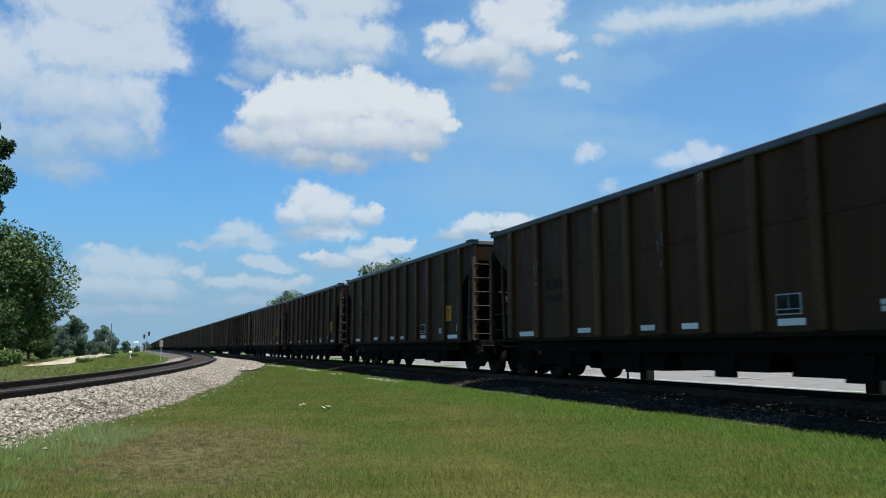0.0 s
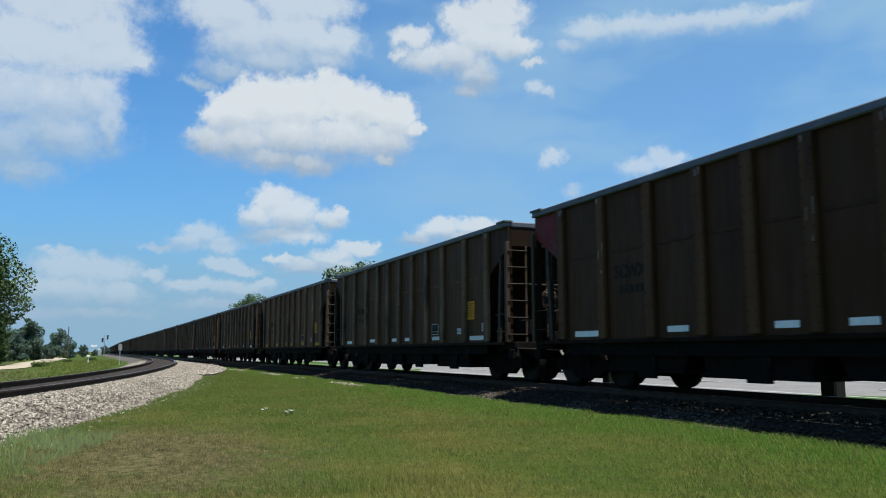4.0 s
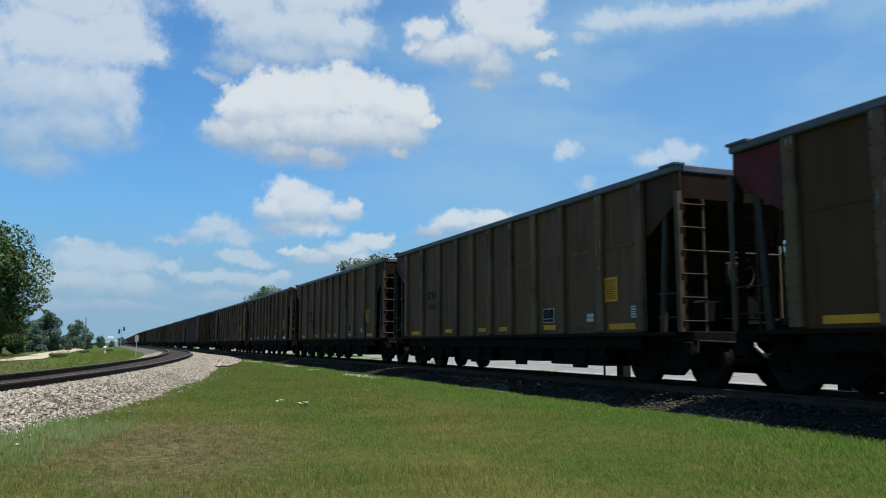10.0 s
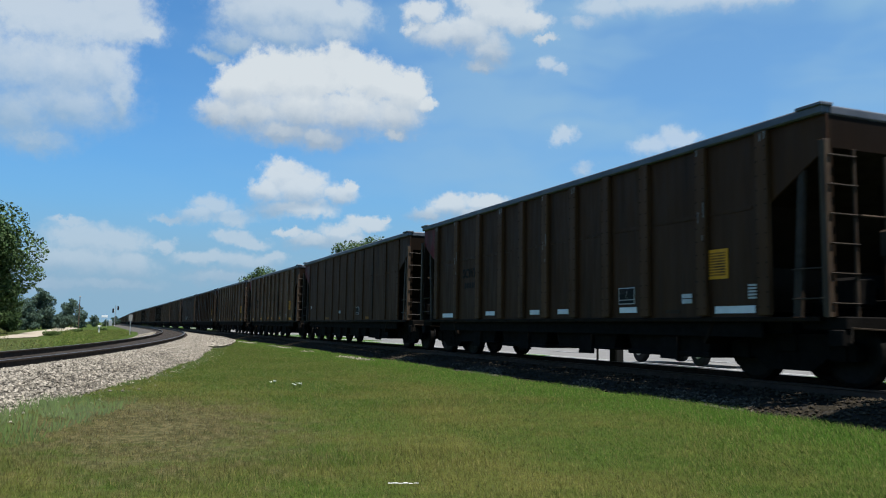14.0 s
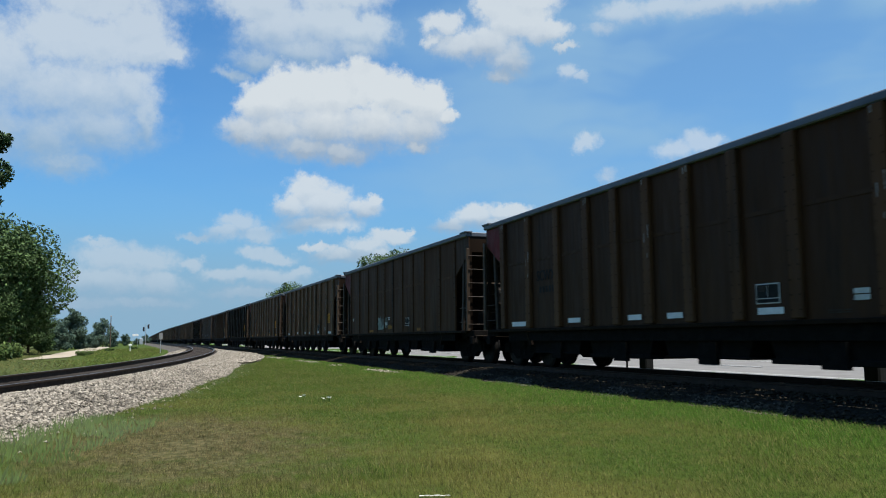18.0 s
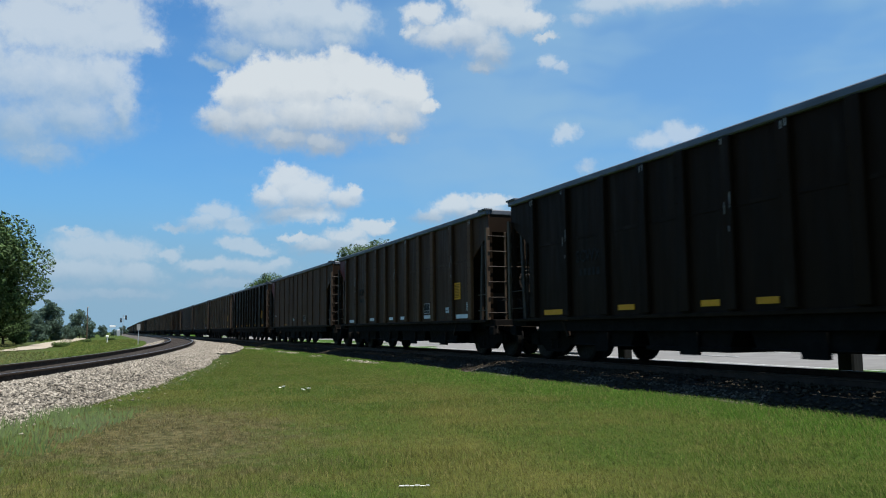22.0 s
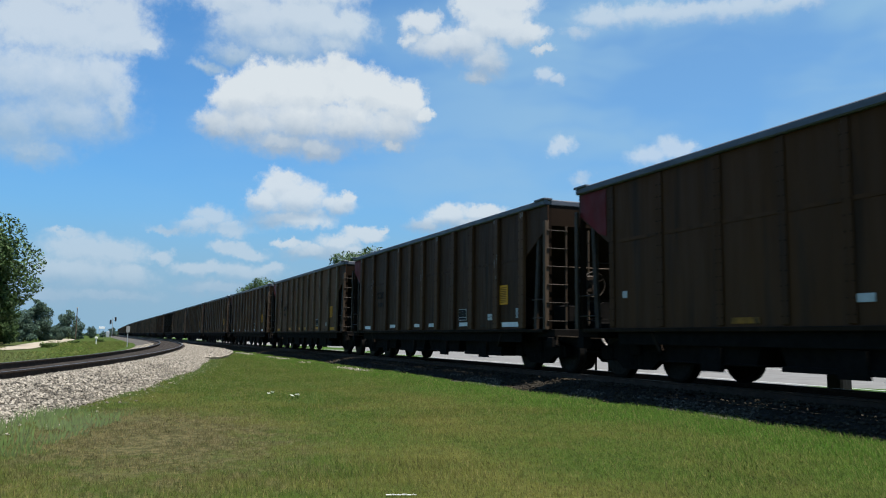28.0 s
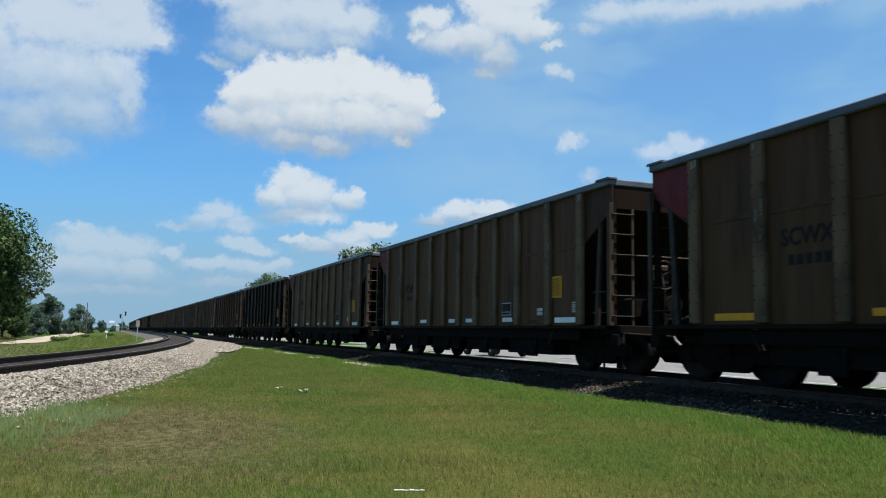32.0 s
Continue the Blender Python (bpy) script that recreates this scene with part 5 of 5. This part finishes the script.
def white_marker(az, dist, h):
    root = new("marker_post")
    tagged(root, "short white marker post with a capped head", "marker post")
    x, y = bearing(az, dist)
    root.matrix_basis = pose(x, y, ground_z(x, y))
    part("shaft", tubes(((0, 0, -0.1), (0, 0, h), 0.06, 0.055)), WHITE, root)
    part("cap", boxes((-0.16, 0.13, -0.1, 0.1, h - 0.20, h + 0.02), bevel=0.03), WHITE, root)


white_marker(-1.38, 92, 0.75)


def board(az, dist, z, w):
    root = new("white_board")
    tagged(root, "white sign board on two posts far down the line", "sign")
    x, y = bearing(az, dist)
    root.matrix_basis = pose(x, y, ground_z(x, y))
    part("panel", boxes((-w, w, -0.05, 0.05, z, z + 0.5), bevel=0.02), WHITE, root)
    for s in (-1, 1):
        part("post", tubes(((s * w * 0.8, 0.1, -0.2), (s * w * 0.8, 0.1, z + 0.5), 0.04)), METAL, root)


board(-1.08, 200, 2.2, 0.65)


def utility_pole(az, dist, h):
    root = new("utility_pole")
    tagged(root, "thin grey wooden utility pole among the trees", "utility pole")
    x, y = bearing(az, dist)
    root.matrix_basis = pose(x, y, ground_z(x, y))
    part("pole", tubes(((0, 0, -0.3), (0, 0, h), 0.07, 0.05)), BARK, root)
    part("cap", tubes(((0, 0, h), (0, 0, h + 0.12), 0.13, 0.08)), ROOF, root)


utility_pole(-2.62, 120, 4.6)

# ---------- the near lawn's small things ----------
def flower_patch(x, y, count, radius, seed):
    rng = np.random.default_rng(seed)
    root = new("flower_patch")
    tagged(root, "small patch of white wild flowers in grass", "flowers")
    root.location = (x, y, ground_z(x, y))
    for k in range(count):
        a, r = rng.uniform(0, 6.28), radius * rng.random() ** 0.7
        cx, cy, h = r * math.cos(a), r * math.sin(a) * 0.6, rng.uniform(0.04, 0.09)
        stem = part("stem", tubes(((cx, cy, -0.02), (cx, cy, h), 0.004), sides=4), SHRUB, root)
        head = bmesh.new()
        for j in range(6):
            b = j * 1.047 + rng.uniform(-0.2, 0.2)
            up = h + rng.uniform(-0.004, 0.012)
            near, far = Vector((cx, cy, h)), Vector((cx + 0.030 * math.cos(b), cy + 0.030 * math.sin(b), up))
            side = Vector((-math.sin(b), math.cos(b), 0)) * 0.010
            rim = [head.verts.new(v) for v in (near, (near + far) / 2 + side, far, (near + far) / 2 - side)]
            foot = [head.verts.new(v.co - Vector((0, 0, 0.004))) for v in rim]
            head.faces.new(rim)
            head.faces.new(foot[::-1])
            for m in range(4):
                head.faces.new((rim[m], foot[m], foot[(m + 1) % 4], rim[(m + 1) % 4]))
        part("flower_head", head, PETAL, stem)


flower_patch(2.62, 14.6, 3, 0.09, 1)
flower_patch(2.86, 13.75, 5, 0.16, 2)


def litter(x, y):
    """A thin torn strip of white paper, lying in the grass."""
    bm = bmesh.new()
    for k in range(6):
        a = -0.15 + 0.05 * k
        box(bm, a, a + 0.046, -0.010 + 0.005 * math.sin(3 * k), 0.008 + 0.005 * math.cos(2 * k), 0.0, 0.004 + 0.004 * (k % 2))
    ob = new("paper_strip", finish(bm, "paper_strip", WALL))
    ob.matrix_basis = pose(x, y, ground_z(x, y) + 0.012, 4, 0, -19) @ Matrix.Diagonal((0.75, 0.75, 0.75, 1))
    tagged(ob, "thin torn white paper strip lying in the grass", "litter")


litter(1.95, 5.6)


# ---------- beyond the train ----------
def road_scene():
    def road_path(y0, y1):
        return [(CAR_X, y, 0.0) for y in span(y0, y1, 6, 30)]
    ob = strip("road", road_path(-60, 900), [(3.9, 0.30), (4.0, 0.36), (13.6, 0.42), (16.6, 0.40), (16.7, 0.30)], ROAD)
    tagged(ob, "pale sunlit concrete road beyond the train", "road", kind="structure")
    far = strip("far_road", road_path(-60, 900), [(19.6, 0.30), (19.7, 0.40), (28.0, 0.42), (28.1, 0.30)], ROAD)
    tagged(far, "pale concrete far carriageway and parking edge", "road", kind="structure")
    for off in (16.72, 19.45):
        kerb = strip("kerb", road_path(-60, 500), [(off, 0.30), (off, 0.54), (off + 0.14, 0.54), (off + 0.14, 0.30)], ROAD)
        tagged(kerb, "low pale concrete kerb", "kerb", kind="structure")
    for off in (5.2, 12.6):
        line = strip("road_line", road_path(-60, 500), [(off, 0.432), (off + 0.14, 0.433)], LINE)
        tagged(line, "white painted edge line on the road", "road line", kind="structure")
    dash = finish(boxes((-0.07, 0.07, -1.5, 1.5, 0.0, 0.012)), "road_dash", LINE)
    for k in range(14):
        ob = new("road_dash", dash)
        tagged(ob, "white painted lane dash on the road", "road line", "lane dashes", kind="structure")
        ob.location = (CAR_X + 8.9, -4 + 9 * k, 0.405)


road_scene()


def trackside_post(x, y, w, h, name, label):
    root = new(name)
    tagged(root, label, "post", "posts beyond the main track")
    root.matrix_basis = pose(x, y, 0.2, 0, 0, 8)
    bm = boxes((-w, w, -w, w, -0.2, h), bevel=w * 0.2)
    part("shaft", bm, POST, root)
    part("cap", boxes((-w * 1.06, w * 1.06, -w * 1.06, w * 1.06, h - 0.02, h + 0.03), bevel=0.01), POST, root)


trackside_post(13.2, 19.58, 0.15, 1.05, "wooden_post", "thick dark wooden post standing beyond the main track")
trackside_post(13.2, 11.86, 0.17, 1.05, "wooden_post", "thick dark wooden post standing beyond the main track")
trackside_post(13.2, 20.57, 0.025, 1.1, "thin_stake", "thin dark metal stake beside a wooden post")


def building(x, y, w, d, h, label):
    root = new("building")
    tagged(root, label, "building")
    root.matrix_basis = pose(x, y, 0.2)
    part("wall", boxes((0, d, 0, w, 0, h)), WALL, root)
    part("roof", boxes((-0.3, d + 0.3, -0.3, w + 0.3, h, h + 0.35), bevel=0.05), ROOF, root)
    k, y0 = 0, 1.2
    while y0 + 2.2 < w:
        win = part("window", boxes((-0.06, 0.02, y0, y0 + 1.7, 0.9, 2.3), bevel=0.01), GLASS, root)
        part("sill", boxes((-0.12, 0.0, y0 - 0.1, y0 + 1.8, 0.80, 0.90)), WALL, win)
        y0 += 3.4
        k += 1


building(62, 20, 24, 14, 4.2, "low pale commercial building across the road")
building(60, 62, 30, 16, 4.6, "long low pale shop building behind parked cars")
building(66, 112, 26, 14, 4.4, "distant low pale building beside the road")


def container(x, y, size=1.0):
    root = new("skip_container")
    tagged(root, "bright blue steel skip container across the road", "container")
    root.matrix_basis = pose(x, y, 0.43) @ Matrix.Diagonal((size, size, size, 1))
    part("body", boxes((-1.1, 1.1, -1.7, 1.7, 0.12, 1.5), bevel=0.03), BLUE, root)
    for k in range(5):
        part("stiffener", boxes((-1.17, -1.1, -1.5 + 0.72 * k, -1.38 + 0.72 * k, 0.14, 1.46)), BLUE, root)
    for y1 in (-1.2, 1.2):
        part("skid", boxes((-0.9, 0.9, y1 - 0.08, y1 + 0.08, 0.0, 0.12)), BLACK, root)


container(23.5, 21.9, 0.5)
container(34.8, 37.2)


def make_vehicle(paint, label, category="car", tall=1.7, length=4.7):
    """A road car: rounded body, glazed cabin, four wheels, lamps; it drives along +y."""
    root = new("road_vehicle")
    tagged(root, label, category, "cars on the road beyond the train")
    h, l = tall, length / 2
    bm = prism(bmesh.new(), [(-l, 0.42), (-l + 0.05, 0.95), (-l + 0.35, 1.0), (l - 1.25, 1.0), (l - 0.15, 0.86), (l, 0.68), (l - 0.02, 0.34), (-l + 0.1, 0.34)], -0.9, 0.9)
    bmesh.ops.bevel(bm, geom=bm.edges[:], offset=0.05, segments=2, affect="EDGES")
    body = part("body", bm, paint, root)
    bm = prism(bmesh.new(), [(-l + 0.25, 0.98), (-l + 0.6, h - 0.05), (l - 2.3, h - 0.05), (l - 1.35, 0.98)], -0.78, 0.78)
    part("windows", bm, GLASS, body)
    bm = prism(bmesh.new(), [(-l + 0.55, h - 0.09), (-l + 0.62, h), (l - 2.35, h), (l - 2.25, h - 0.09)], -0.80, 0.80)
    part("roof", bm, paint, body)
    for s in (-1, 1):
        part("headlight", boxes((s * 0.62 - 0.16, s * 0.62 + 0.16, l - 0.08, l + 0.01, 0.60, 0.76), bevel=0.02), WHITE, body)
        part("tail_light", boxes((s * 0.72 - 0.12, s * 0.72 + 0.12, -l - 0.01, -l + 0.08, 0.72, 0.92), bevel=0.02), RED_PATCH, body)
        for y in (-l + 0.85, l - 0.9):
            tyre = lathe(bmesh.new(), [(-0.11, 0.20), (-0.11, 0.31), (-0.08, 0.34), (0.08, 0.34), (0.11, 0.31), (0.11, 0.20)], sides=20)
            wheel = part("wheel", tyre, TYRE, root)
            wheel.location = (s * 0.80, y, 0.34)
            rim = lathe(bmesh.new(), [(-0.115, 0.06), (-0.115, 0.10), (-0.10, 0.20), (0.10, 0.20), (0.115, 0.10), (0.115, 0.06)], sides=12)
            part("rim", rim, METAL, wheel)
    return root


SILVER = surface("silver_car_paint", (0.50, 0.51, 0.52), (0.55, 0.56, 0.57), 3.0, rough=0.3, metal=0.4, bump=0.0)
BLACKCAR = surface("dark_car_paint", (0.025, 0.027, 0.03), (0.035, 0.037, 0.04), 3.0, rough=0.25, bump=0.0)
WHITECAR = surface("white_car_paint", (0.70, 0.70, 0.70), (0.76, 0.76, 0.76), 3.0, rough=0.3, bump=0.0)
REDCAR = surface("red_car_paint", (0.30, 0.02, 0.02), (0.36, 0.03, 0.03), 3.0, rough=0.3, bump=0.0)
VEHICLES = [
    (make_vehicle(BLACKCAR, "dark sport utility car driving along the road"), 21.0, 3.0, 22.4, 13.5),
    (make_vehicle(SILVER, "silver saloon car driving along the road", tall=1.5), 16.8, 13.8, 23.0, -11.0),
    (make_vehicle(BLACKCAR, "black pickup sized car driving along the road", tall=1.8, length=5.3), 16.8, 23.0, 20.7, -9.0),
    (make_vehicle(WHITECAR, "white family car driving along the road", tall=1.6), 16.8, 32.0, 36.0, -10.0),
]
PARKED = make_vehicle(WHITECAR, "white parked car at the far side of the road", tall=1.5)
PARKED.matrix_basis = pose(40, 47, 0.43, 0, 0, 90)
for x, y, turn in ((40, 52, 90), (40, 60, 90), (40, 66, 88), (41, 78, 90), (40, 30, 92)):
    copy_thing(PARKED, pose(x, y, ground_z(x, y) + 0.02, 0, 0, turn))
PARKED_RED = make_vehicle(REDCAR, "red parked car at the far side of the road", tall=1.5)
PARKED_RED.matrix_basis = pose(40, 41, ground_z(40, 41) + 0.02, 0, 0, 90)


# ---------- what moves ----------
def motions():
    times = [float(k) for k in range(33)]
    for n, car in CARS.items():
        walk(car, [(t, car_pose(n, t)) for t in times])
    keyed = {}
    for n, car in CARS.items():
        for bogie in [c for c in car.children if c.name.startswith("bogie")]:
            for wheelset in bogie.children:
                y = round(wheelset.location.y, 2)
                if y not in keyed:
                    steps = [k / FPS for k in range(int(SECONDS * FPS) + 1)]
                    walk(wheelset, [(t, pose(0, y, 0.462) @ Matrix.Rotation(wheel_spin(t), 4, "X")) for t in steps])
                    keyed[y] = wheelset.animation_data
                else:
                    wheelset.rotation_mode = "QUATERNION"
                    data = wheelset.animation_data_create()
                    data.action = keyed[y].action
                    data.action_slot = keyed[y].action_slot
    for vehicle, x, t0, y0, speed in VEHICLES:
        turn = 0 if speed > 0 else 180
        walk(vehicle, [(t, pose(x, y0 + speed * (t - t0), 0.41, 0, 0, turn)) for t in (0.0, 16.0, SECONDS)])

motions()
